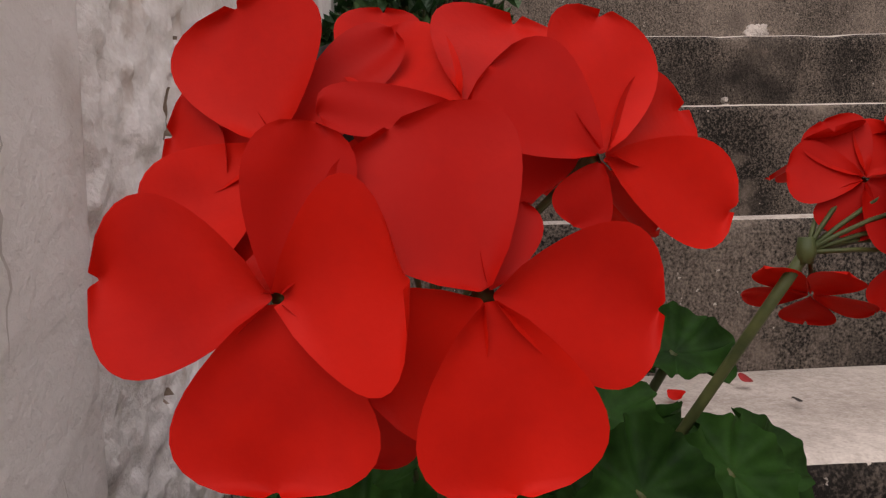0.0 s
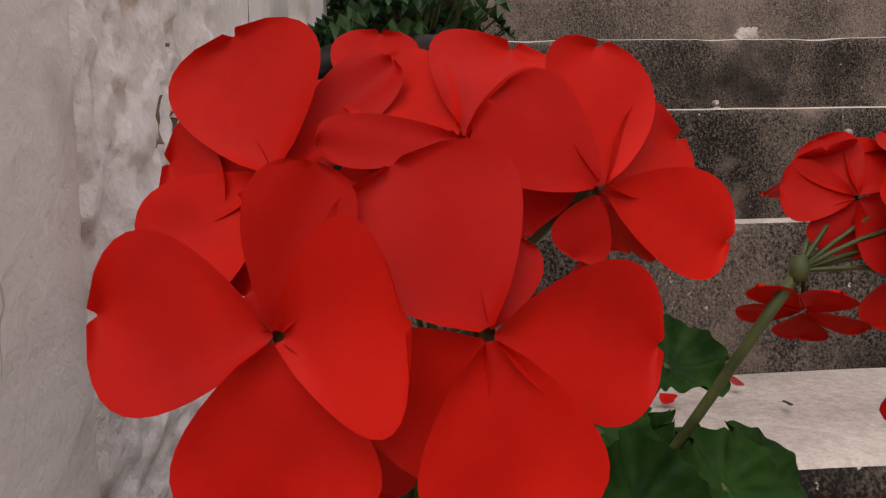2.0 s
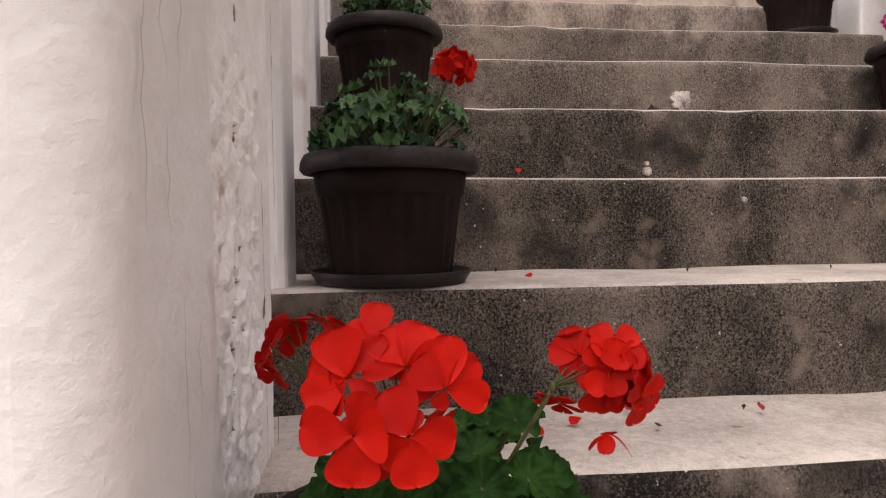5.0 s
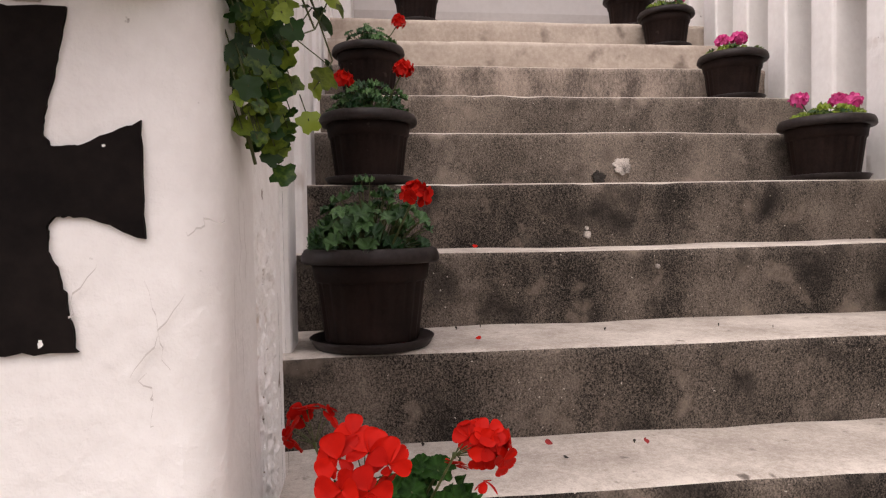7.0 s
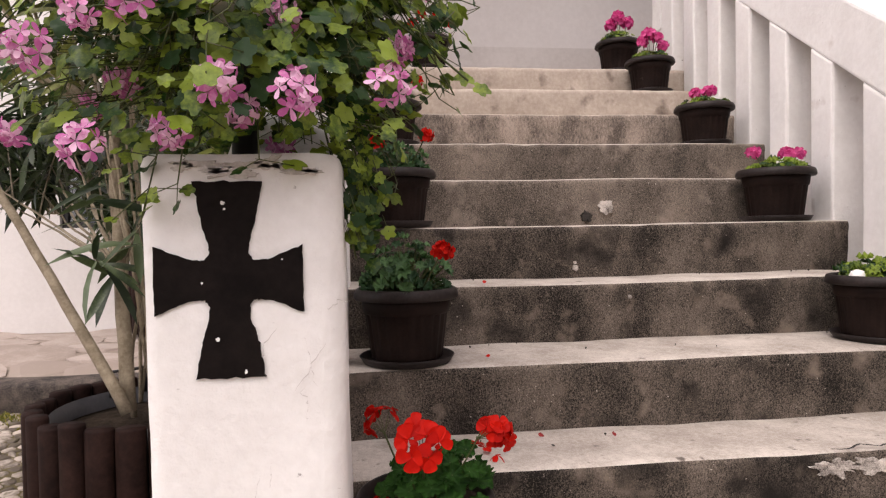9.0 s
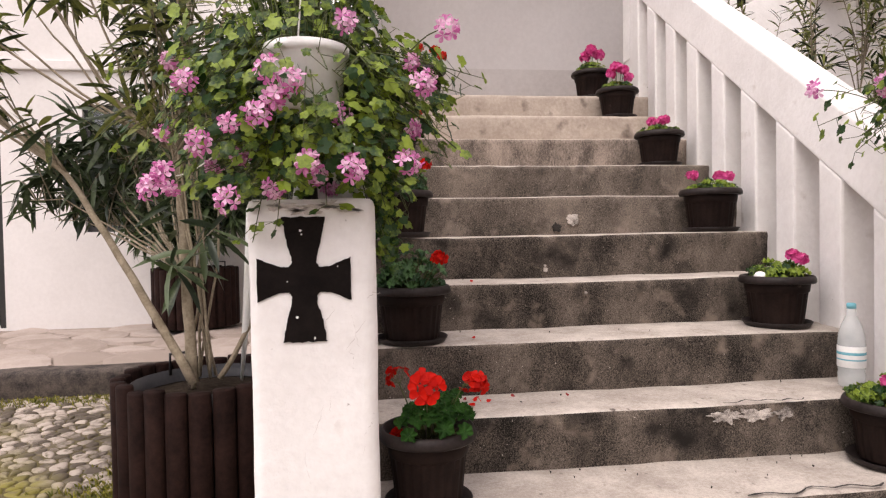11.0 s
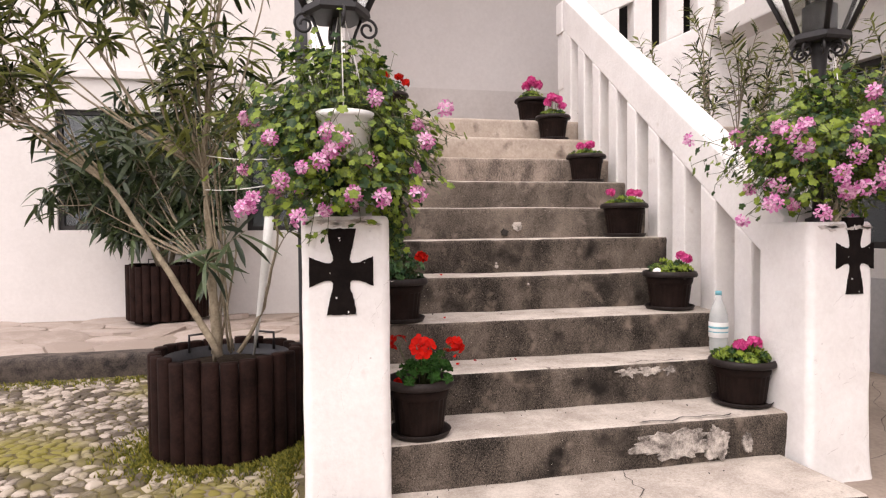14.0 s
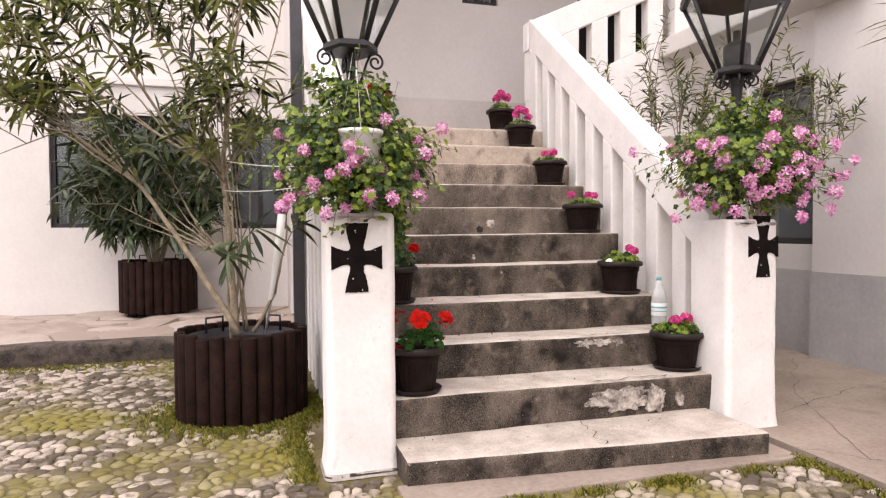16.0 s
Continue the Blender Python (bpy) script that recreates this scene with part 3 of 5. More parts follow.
TERRACE = 0.18
terrace = thing("terrace", (0, 0, 0), "raised stone terrace with a dark worn kerb", "terrace", kind="structure")
part("bed", Shape().box(-9.0, -0.34, 3.14, 5.5, -0.1, TERRACE - 0.022), PAVING, terrace, smooth=False)
n = 60
rows = [[], [], [], [], []]
for i in range(n + 1):
    x = -6.0 + 5.66 * i / n
    w = noise.noise(Vector((x * 1.9, 4.0, 0))) * 0.03
    u = noise.noise(Vector((x * 2.7, 8.0, 0))) * 0.010
    for r, (y, z) in enumerate(((3.10, -0.05), (3.09, 0.08), (3.085, TERRACE - 0.03), (3.11, TERRACE - 0.004), (3.30, TERRACE - 0.006))):
        rows[r].append((x, y + w, z + (u if r > 1 else 0)))
part("kerb", Shape().grid(rows), KERB, terrace, "dark stained worn kerb edge")

# house behind the terrace
HOUSE_Y = 5.42
house = thing("house", (0, 0, 0), "white plastered house with dark-framed windows behind the terrace", "house", kind="structure")


def wall_with_holes(name, x0, x1, z0, z1, y0, y1, holes, mat, parent):
    """A wall in x and z, from y0 to y1 thick, with rectangular holes (xa, xb, za, zb) going through it."""
    cx = sorted({x0, x1, *(h[0] for h in holes), *(h[1] for h in holes)})
    cz = sorted({z0, z1, *(h[2] for h in holes), *(h[3] for h in holes)})
    solid = {}
    for i in range(len(cx) - 1):
        for j in range(len(cz) - 1):
            mx, mz = (cx[i] + cx[i + 1]) / 2, (cz[j] + cz[j + 1]) / 2
            solid[i, j] = not any(h[0] < mx < h[1] and h[2] < mz < h[3] for h in holes)
    s = Shape()
    for (i, j), on in solid.items():
        if not on:
            continue
        a, b, c, d = cx[i], cx[i + 1], cz[j], cz[j + 1]
        s.add([(a, y0, c), (b, y0, c), (b, y0, d), (a, y0, d)], [(0, 1, 2, 3)])
        s.add([(a, y1, c), (b, y1, c), (b, y1, d), (a, y1, d)], [(3, 2, 1, 0)])
        for (k, l), q in {(i - 1, j): ((a, c), (a, d)), (i + 1, j): ((b, d), (b, c)), (i, j - 1): ((b, c), (a, c)), (i, j + 1): ((a, d), (b, d))}.items():
            if not solid.get((k, l), False):
                s.add([(q[0][0], y0, q[0][1]), (q[1][0], y0, q[1][1]), (q[1][0], y1, q[1][1]), (q[0][0], y1, q[0][1])], [(0, 1, 2, 3)])
    return part(name, s, mat, parent, smooth=False)


def window(name, x0, x1, z0, z1, y, label, bars=1, curtain=False):
    """A dark-framed casement in a wall that faces -y, with a room behind, its shade coloured in near-black."""
    w = thing(name, ((x0 + x1) / 2, y, z0), label, "window", kind="structure")
    hw, h = (x1 - x0) / 2, z1 - z0
    f = 0.05
    s = Shape().box(-hw, hw, 0, 0.06, 0, f).box(-hw, hw, 0, 0.06, h - f, h)
    s.box(-hw, -hw + f, 0.002, 0.058, f, h - f).box(hw - f, hw, 0.002, 0.058, f, h - f)
    part("window_frame", s, FRAME, w, smooth=False)
    step = (2 * hw - 2 * f) / (bars + 1)
    for i in range(bars + 1):
        a = -hw + f + step * i
        part("pane", Shape().box(a + 0.012, a + step - 0.012, 0.03, 0.036, f, h - f), PANE, w, smooth=False).visible_shadow = False
        if i:
            part("mullion", Shape().box(a - 0.022, a + 0.022, 0.004, 0.056, f, h - f), FRAME, w, smooth=False)
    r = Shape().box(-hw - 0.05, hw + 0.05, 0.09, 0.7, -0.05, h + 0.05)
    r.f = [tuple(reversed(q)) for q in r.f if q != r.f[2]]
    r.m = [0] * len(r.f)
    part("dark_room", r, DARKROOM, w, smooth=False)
    if curtain:
        rows = [[], []]
        for i in range(41):
            x = -hw * 0.85 + hw * 0.8 * i / 40
            for k, z in enumerate((0.05, h * 0.75)):
                rows[k].append((x, 0.16 + 0.018 * math.sin(i * 1.6), z))
        part("curtain", Shape().grid(rows), CURTAIN, w)
    return w


W5 = (-2.95, -2.30, 3.86, 5.2)
W1, W2, DOOR = (-2.95, -1.38, 1.15, 2.46), (-0.98, -0.34, 1.13, 2.48), (-4.9, -3.74, TERRACE, 2.62)
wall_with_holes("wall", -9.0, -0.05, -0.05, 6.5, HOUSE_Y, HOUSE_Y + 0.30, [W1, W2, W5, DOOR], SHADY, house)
window("window_1", *W1, HOUSE_Y + 0.05, "wide dark-framed window with a pale curtain, behind oleander leaves", 2, True)
window("window_2", *W2, HOUSE_Y + 0.05, "narrow dark-framed window beside the lamp post")
window("window_5", *W5, HOUSE_Y + 0.05, "dark upper-floor window of the white house")
part("moulding", Shape().box(-9.0, -0.05, HOUSE_Y - 0.05, HOUSE_Y + 0.001, 2.80, 2.90), SHADY, house, smooth=False, bevel=0.012)
door = thing("door_1", (-4.32, HOUSE_Y + 0.05, TERRACE), "dark open doorway of the white house", "door", kind="structure")
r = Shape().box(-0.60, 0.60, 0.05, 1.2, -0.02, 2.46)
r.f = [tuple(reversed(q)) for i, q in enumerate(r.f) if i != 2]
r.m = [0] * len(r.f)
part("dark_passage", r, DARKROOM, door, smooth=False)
part("door_frame", Shape().box(-0.58, -0.50, 0, 0.08, 0, 2.44).box(0.50, 0.58, 0, 0.08, 0, 2.44).box(-0.5, 0.5, 0.002, 0.078, 2.36, 2.44), FRAME, door, smooth=False)

# upper landing: its back wall, the house corner, the second flight's wall
BACK_Y = 4.32
landing = thing("landing_wall", (0, 0, 0), "white back wall of the upper landing with a grey band at its foot", "wall", kind="structure")
W3, D2 = (1.62, 2.06, 3.72, 4.9), (3.10, 5.2, 2.55, 4.9)
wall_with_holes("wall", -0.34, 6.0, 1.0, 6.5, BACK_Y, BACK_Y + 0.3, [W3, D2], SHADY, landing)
part("band", Shape().box(-0.018, 3.09, BACK_Y - 0.006, BACK_Y + 0.002, step_z(11) - 0.01, 2.60), BAND, landing, "greyish painted band", smooth=False)
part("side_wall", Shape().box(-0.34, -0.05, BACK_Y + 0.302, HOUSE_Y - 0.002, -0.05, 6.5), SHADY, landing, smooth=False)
part("corner_wall", Shape().box(-0.33, -0.02, 3.03, BACK_Y - 0.004, -0.05, 6.5), PLASTER, landing, smooth=False, bevel=0.01)
# Added slab above the view; it keeps skylight off the back wall.
part("shading_slab", Shape().box(-0.02, 6.0, 2.50, BACK_Y - 0.002, 4.95, 5.10), SHADY, landing, "plain unseen slab added above the landing to shade its wall", smooth=False)
window("window_3", *W3, BACK_Y + 0.05, "small dark window high in the landing wall")
door2 = thing("door_2", (4.15, BACK_Y + 0.05, 2.55), "dark wide opening behind the upper flight", "door", kind="structure")
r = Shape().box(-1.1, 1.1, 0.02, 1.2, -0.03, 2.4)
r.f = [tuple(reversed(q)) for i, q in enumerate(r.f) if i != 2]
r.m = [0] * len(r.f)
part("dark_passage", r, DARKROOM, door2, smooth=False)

flight = thing("balustrade", (0, 3.04, 0), "whitewashed slotted balustrade of the upper flight, rising to the side", "balustrade", kind="structure")


def up_z(x):
    return 2.85 + 0.46 * (x - 1.88)


def flight_slab(name, xa, xb, za, zb):
    p = []
    for fz in (za, zb):
        for x, y in ((xa, 0), (xb, 0), (xb, 0.13), (xa, 0.13)):
            p.append((x, y, fz(x)))
    return part(name, Shape().hexa(p), PLASTER, flight, smooth=False, bevel=0.012)


flight_slab("parapet", 1.90, 3.9, lambda x: -0.02, lambda x: 2.36 + 0.46 * (x - 1.88))
flight_slab("rail", 1.875, 3.9, up_z, lambda x: up_z(x) + 0.275)
flight_slab("end_post", 1.89, 2.10, lambda q: 2.355 + 0.46 * (q - 1.88), lambda q: up_z(q) + 0.004)
x = 2.255
while x < 3.7:
    flight_slab("baluster", x, x + 0.180, lambda q: 2.355 + 0.46 * (q - 1.88), lambda q: up_z(q) + 0.004)
    x += 0.325

# house beside the paving
annex = thing("side_house", (0, 0, 0), "white house with a grey dado and a projecting cornice beside the paving", "house", kind="structure")
AX = 3.76
s = Shape()
for y0, y1, z0, z1 in ((-7, 1.42, 0.0, 6.5), (2.15, 3.9, 0.0, 6.5), (1.42, 2.15, 0.0, 0.95), (1.42, 2.15, 2.38, 6.5)):
    s.box(AX, AX + 0.3, y0, y1, z0, z1)
part("wall", s, SHADY, annex, smooth=False)
part("pilaster", Shape().box(AX - 0.09, AX - 0.001, -7, 1.40, 0.0, 6.4), SHADY, annex, smooth=False, bevel=0.01)
part("dado", Shape().box(AX - 0.104, AX - 0.091, -7, 1.41, 0.0, 0.735).box(AX - 0.014, AX - 0.001, 1.412, 3.03, 0.0, 0.735), DADO, annex, "grey painted dado", smooth=False)
part("cornice", Shape().box(AX - 0.42, AX - 0.095, 0.9, 3.02, 2.86, 3.04), SHADY, annex, smooth=False, bevel=0.015)
w = thing("window_4", (AX + 0.08, 1.785, 0.95), "dark-framed window in the side house", "window", kind="structure")
part("window_frame", Shape().box(0, 0.06, -0.365, -0.315, 0, 1.43).box(0, 0.06, 0.315, 0.365, 0, 1.43).box(0.002, 0.058, -0.315, 0.315, 0, 0.05).box(0.002, 0.058, -0.315, 0.315, 1.38, 1.43), FRAME, w, smooth=False)
part("pane", Shape().box(0.03, 0.036, -0.315, 0.315, 0.05, 1.38), PANE, w, smooth=False).visible_shadow = False
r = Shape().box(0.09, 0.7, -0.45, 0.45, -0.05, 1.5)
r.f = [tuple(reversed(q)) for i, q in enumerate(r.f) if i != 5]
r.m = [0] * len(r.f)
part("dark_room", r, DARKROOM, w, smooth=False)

# plain wall that closes the courtyard behind the camera
tagged(part("wall_south", Shape().box(-9, 6.5, -9.3, -9.0, -0.05, 3.2), SHADY, None, smooth=False), "plain white courtyard wall", "wall", kind="structure")

# dark post standing by the far end of the balustrade
post = thing("lamp_post", (-0.372, 2.55, 0), "dark grey square steel post beside the stairs", "post")
part("shaft", Shape().box(-0.045, 0.045, -0.045, 0.045, 0, 5.2), POLE, post, smooth=False, bevel=0.008)
part("base_plate", Shape().box(-0.10, 0.10, -0.10, 0.10, 0, 0.03), POLE, post, smooth=False, bevel=0.004)


# ---- plants ----
def petal_shape(length, width, cup, nu=5, nv=6, notch=0.0, twist=0.0):
    """One obovate petal along +x, opening upward, base at the origin."""
    rows = []
    for i in range(nu + 1):
        u = 1 - (1 - i / nu) ** 1.5
        h = width / 2 * (0.07 + 1.38 * u ** 0.62 * math.sqrt(max(0.0, 1 - u ** 4.2))) if i < nu else width * 0.20
        if nu > 5:
            h = width / 2 * (0.07 * (1 - u) + 1.50 * u ** 0.80 * math.sqrt(max(0.0, 1 - u ** 2.9)) + 0.09 * u ** 9)
        row = []
        for j in range(nv + 1):
            v = 2 * j / nv - 1
            x = length * u - notch * length * (1 - abs(v)) * u ** 8
            z = 0.5 * cup * length * u * u + 0.07 * width * v * v * (1 - 0.3 * u) + 0.018 * length * math.sin(5 * u + 4 * v + 3 * twist) * u + twist * 0.05 * length * v * u
            row.append((x, v * h, z))
        rows.append(row)
    return Shape().grid(rows)


def floret(radius, rng, nu=5, nv=6, narrow=1.0, count=5, open_=0.25, loose=1.0):
    """Petals round +z."""
    s = Shape()
    for i in range(count):
        a = 2 * math.pi * i / count + rng.uniform(-0.14, 0.14) * loose
        p = petal_shape(radius * rng.uniform(0.92, 1.08), radius * 0.98 * narrow * rng.uniform(0.93, 1.06), open_ * rng.uniform(0.3, 1.5), nu, nv, twist=rng.uniform(-1, 1))
        s.join(p, Matrix.Rotation(a, 4, "Z") @ Matrix.Translation((radius * 0.04, 0, 0)) @ Matrix.Rotation(rng.uniform(-0.26, 0.10) * loose, 4, "Y"))
    return s


def facing(p, direction, spin=0.0):
    q = Vector(direction).to_track_quat("Z", "Y").to_matrix().to_4x4()
    return Matrix.Translation(p) @ q @ Matrix.Rotation(spin, 4, "Z")


def leaf_shape(radius, rng, rings=3, seg=28, lobes=7, depth=0.12, cup=0.25):
    """A round, scalloped geranium leaf facing +z, its stalk at the origin."""
    v, f = [(0, 0, 0)], []
    sag = rng.uniform(-0.1, 0.25)
    for k in range(1, rings + 1):
        t = k / rings
        for i in range(seg):
            a = 2 * math.pi * i / seg
            notch = 1 - 0.55 * math.exp(-((a - math.pi) / 0.22) ** 2)
            scallop = 1 - depth * t * (0.5 + 0.5 * math.cos(lobes * a)) - (0.045 * t * (i % 2) if seg < 50 else 0.028 * t * (1 - math.cos(3 * lobes * a)))
            r = radius * t * notch * scallop
            fold = cup * radius * t * t * (0.6 + 0.4 * math.cos(lobes * a)) - sag * radius * t * t * math.cos(a) ** 2
            v.append((r * math.cos(a), r * math.sin(a), fold + 0.04 * radius * math.sin(3 * a + sag * 20) * t))
    for i in range(seg):
        f.append((0, 1 + i, 1 + (i + 1) % seg))
    for k in range(rings - 1):
        o = 1 + k * seg
        for i in range(seg):
            j = (i + 1) % seg
            f.append((o + i, o + seg + i, o + seg + j, o + j))
    return Shape().add(v, f)


def ivy_leaf(radius, rng):
    return leaf_shape(radius, rng, rings=2, seg=15, lobes=5, depth=0.36, cup=rng.uniform(-0.1, 0.25))


def sphere_dirs(n, rng, low=-0.25):
    out = []
    for i in range(n):
        z = 1 - (1 - low) * (i + 0.5) / n
        a = i * 2.39996 + rng.uniform(-0.2, 0.2)
        r = math.sqrt(max(0, 1 - z * z))
        out.append(Vector((r * math.cos(a), r * math.sin(a), z)))
    return out


def umbel_shape(radius, petal, count, rng, axis=(0, 0, 1), narrow=1.0, nu=2, nv=2, low=-0.35):
    """A whole flower head as one Shape, for heads seen from afar."""
    s = Shape()
    for d in sphere_dirs(count, rng, low):
        d = facing((0, 0, 0), axis) @ d
        s.join(floret(petal * rng.uniform(0.85, 1.1), rng, nu, nv, narrow), facing(d * radius * rng.uniform(0.8, 1.05), d + Vector((rng.uniform(-.3, .3), rng.uniform(-.3, .3), rng.uniform(-.3, .3))), rng.uniform(0, 6)))
    return s


def bend(p, q, sag, n=6):
    """Points of a curved stalk from p to q."""
    p, q = Vector(p), Vector(q)
    return [p.lerp(q, i / n) + Vector((0, 0, sag * math.sin(math.pi * i / n))) for i in range(n + 1)]


def pot_parts(parent, scale=1.0, tall=1.0):
    up = Matrix.Translation((0, 0, 0.012)) @ Matrix.Diagonal((scale, scale, scale * tall, 1))
    s = Shape().lathe([(0.092, 0.0), (0.100, 0.006), (0.1015, 0.012), (0.116, 0.128), (0.1165, 0.130), (0.121, 0.134), (0.126, 0.168), (0.124, 0.170), (0.118, 0.134), (0.110, 0.128)], 96, (0.011, 0.129, 24, 0.0036))
    part("pot_body", s.moved(up), PLASTIC, parent, "dark brown ribbed plastic pot")
    rim = Shape().lathe([(0.1262, 0.1685), (0.143, 0.1685), (0.1475, 0.174), (0.1465, 0.186), (0.141, 0.197), (0.135, 0.200), (0.131, 0.196), (0.1262, 0.1685)], 72, closed=False)
    part("rim", rim.moved(up), SHEEN_PLASTIC, parent, "rounded rim, its lit sheen put into a lighter brown")
    d = Shape().lathe([(0.098, 0.0), (0.122, 0.003), (0.134, 0.022), (0.131, 0.024), (0.120, 0.008), (0.05, 0.007)], 56)
    part("saucer", d.moved(Matrix.Diagonal((scale, scale, scale * tall, 1))), SHEEN_PLASTIC, parent, "round saucer, its lit sheen put into a lighter brown")
    e = Shape()
    rows = [(0, 0, 0.170)]
    n = 28
    for r in (0.05, 0.09, 0.127):
        rows += [(r * math.cos(2 * math.pi * i / n), r * math.sin(2 * math.pi * i / n), 0.170 + 0.012 * noise.noise(Vector((i * 1.7, r * 50, scale)))) for i in range(n)]
    e.add(rows, [(0, 1 + i, 1 + (i + 1) % n) for i in range(n)] + [(1 + k * n + i, 1 + (k + 1) * n + i, 1 + (k + 1) * n + (i + 1) % n, 1 + k * n + (i + 1) % n) for k in range(2) for i in range(n)])
    part("soil", e.moved(Matrix.Translation((0, 0, 0.012)) @ Matrix.Diagonal((scale, scale, scale * tall, 1))), SOIL, parent)


def potted(at, label, heads, colour, seed, leaves=26, spread=0.12, height=0.12, scale=1.0, leaf=0.03, group="flower pots on the steps", head_radius=0.022):
    """A pot with a bushy geranium. heads: (x, y, z) from the pot's base."""
    rng = random.Random(seed)
    t = thing("potted_geranium", at, label, "potted plant", group)
    pot_parts(t, scale)
    top = 0.18 * scale
    st, lv = Shape(), Shape()
    for i in range(int(leaves * 1.4)):
        a, r = rng.uniform(0, 6.283), spread * math.sqrt(rng.random())
        z = top + height * (0.2 + 0.8 * rng.random()) * (1.15 - 0.6 * r / spread)
        p = Vector((r * math.cos(a), r * math.sin(a), z))
        base = Vector((p.x * 0.25, p.y * 0.25, top - 0.01))
        st.tube(bend(base, p, 0.01), [0.0022, 0.002, 0.002, 0.0018, 0.0016, 0.0015, 0.0013], 5)
        d = Vector((p.x * 3, p.y * 3 - 0.12, 0.30 + rng.random() * 0.3))
        lv.join(leaf_shape(leaf * rng.uniform(0.5, 1.0), rng, 2, 28, 7, 0.30, rng.uniform(0.2, 0.8)), facing(p, d, rng.uniform(0, 6)))
    part("stem_tangle", st, STEM, t, kind="stuff")
    part("foliage", lv, POTLEAF if colour is PETAL else LEAF, t, kind="stuff")
    for h in heads:
        h = Vector(h)
        part("flower_stalk", Shape().tube(bend((h.x * 0.3, h.y * 0.3, top), h, 0.0), 0.0022, 6), STEM, t)
        part("flower_head", umbel_shape(head_radius, head_radius * 0.75, 13, rng).moved(Matrix.Translation(h)), colour, t)
    return t


RED = "dark brown plastic pot with a red geranium on a concrete step"
potted((0.045, 0.80, step_z(4)), RED, [(0.085, -0.17, 0.315)], PETAL, 11, 92, 0.125, 0.17, 1.0, 0.029)
potted((0.05, 1.37, step_z(6)), RED, [(0.10, -0.13, 0.32), (-0.07, -0.08, 0.30)], PETAL, 12, 90, 0.12, 0.14, 1.0, 0.026)
potted((0.06, 1.99, step_z(8)), RED, [(0.12, -0.08, 0.29)], PETAL, 13, 70, 0.12, 0.12, 0.98, 0.026)
potted((0.33, 2.86, step_z(11)), RED, [(-0.05, -0.05, 0.34), (0.06, -0.02, 0.33), (0.11, -0.06, 0.28), (-0.09, 0.02, 0.30)], PETAL, 14, 80, 0.12, 0.14, 0.96, 0.026, head_radius=0.026)
PK = "dark brown plastic pot with a magenta-flowered geranium at the balustrade foot"
potted((1.570, 0.300, step_z(2)), PK, [(-0.03, -0.03, 0.275), (0.02, -0.05, 0.29), (0.09, 0.0, 0.275)], MAGENTA, 21, 92, 0.12, 0.09, 1.0, 0.028)
potted((1.545, 0.850, step_z(4)), PK, [(0.07, 0.0, 0.285), (0.085, -0.03, 0.27)], MAGENTA, 22, 86, 0.11, 0.09, 0.98, 0.028)
potted((1.58, 1.405, step_z(6)), PK, [(0.085, -0.02, 0.27), (0.05, 0.0, 0.275), (-0.08, 0.02, 0.28)], MAGENTA, 23, 86, 0.12, 0.075, 1.0, 0.026)
potted((1.60, 1.985, step_z(8)), PK, [(0, -0.03, 0.265), (0.04, 0.0, 0.275), (-0.045, 0.0, 0.265)], MAGENTA, 24, 80, 0.11, 0.07, 0.96, 0.026)
potted((1.59, 2.565, step_z(10)), PK, [(0.02, -0.03, 0.33), (-0.05, -0.02, 0.30), (0.07, -0.02, 0.28), (0.0, 0.04, 0.36), (-0.03, -0.06, 0.34), (0.06, 0.02, 0.34)], MAGENTA, 25, 80, 0.11, 0.09, 0.96, 0.026, head_radius=0.027)
potted((1.53, 2.88, step_z(11)), PK, [(0.0, -0.03, 0.33), (-0.05, 0.0, 0.31), (-0.02, -0.05, 0.35), (0.05, -0.02, 0.32)], MAGENTA, 26, 76, 0.11, 0.10, 0.98, 0.026, head_radius=0.03)

# the near red geranium
hero = thing("potted_geranium", (0.042, 0.236, step_z(2)), "brown plastic pot with three scarlet geranium flower heads beside the pillar", "potted plant", "flower pots on the steps")
pot_parts(hero, 0.94, 1.16)
ORIGIN = Vector((0.042, 0.236, step_z(2)))


def aimed(p, d, spin):
    """Stands +z along d at p, with +x turned by spin degrees from the level, seen from the front."""
    z = Vector(d).normalized()
    w = Vector((math.cos(radians(spin)), 0, math.sin(radians(spin))))
    x = (w - z * w.dot(z)).normalized()
    y = z.cross(x)
    return Matrix.Translation(p) @ Matrix((x, y, z)).transposed().to_4x4()


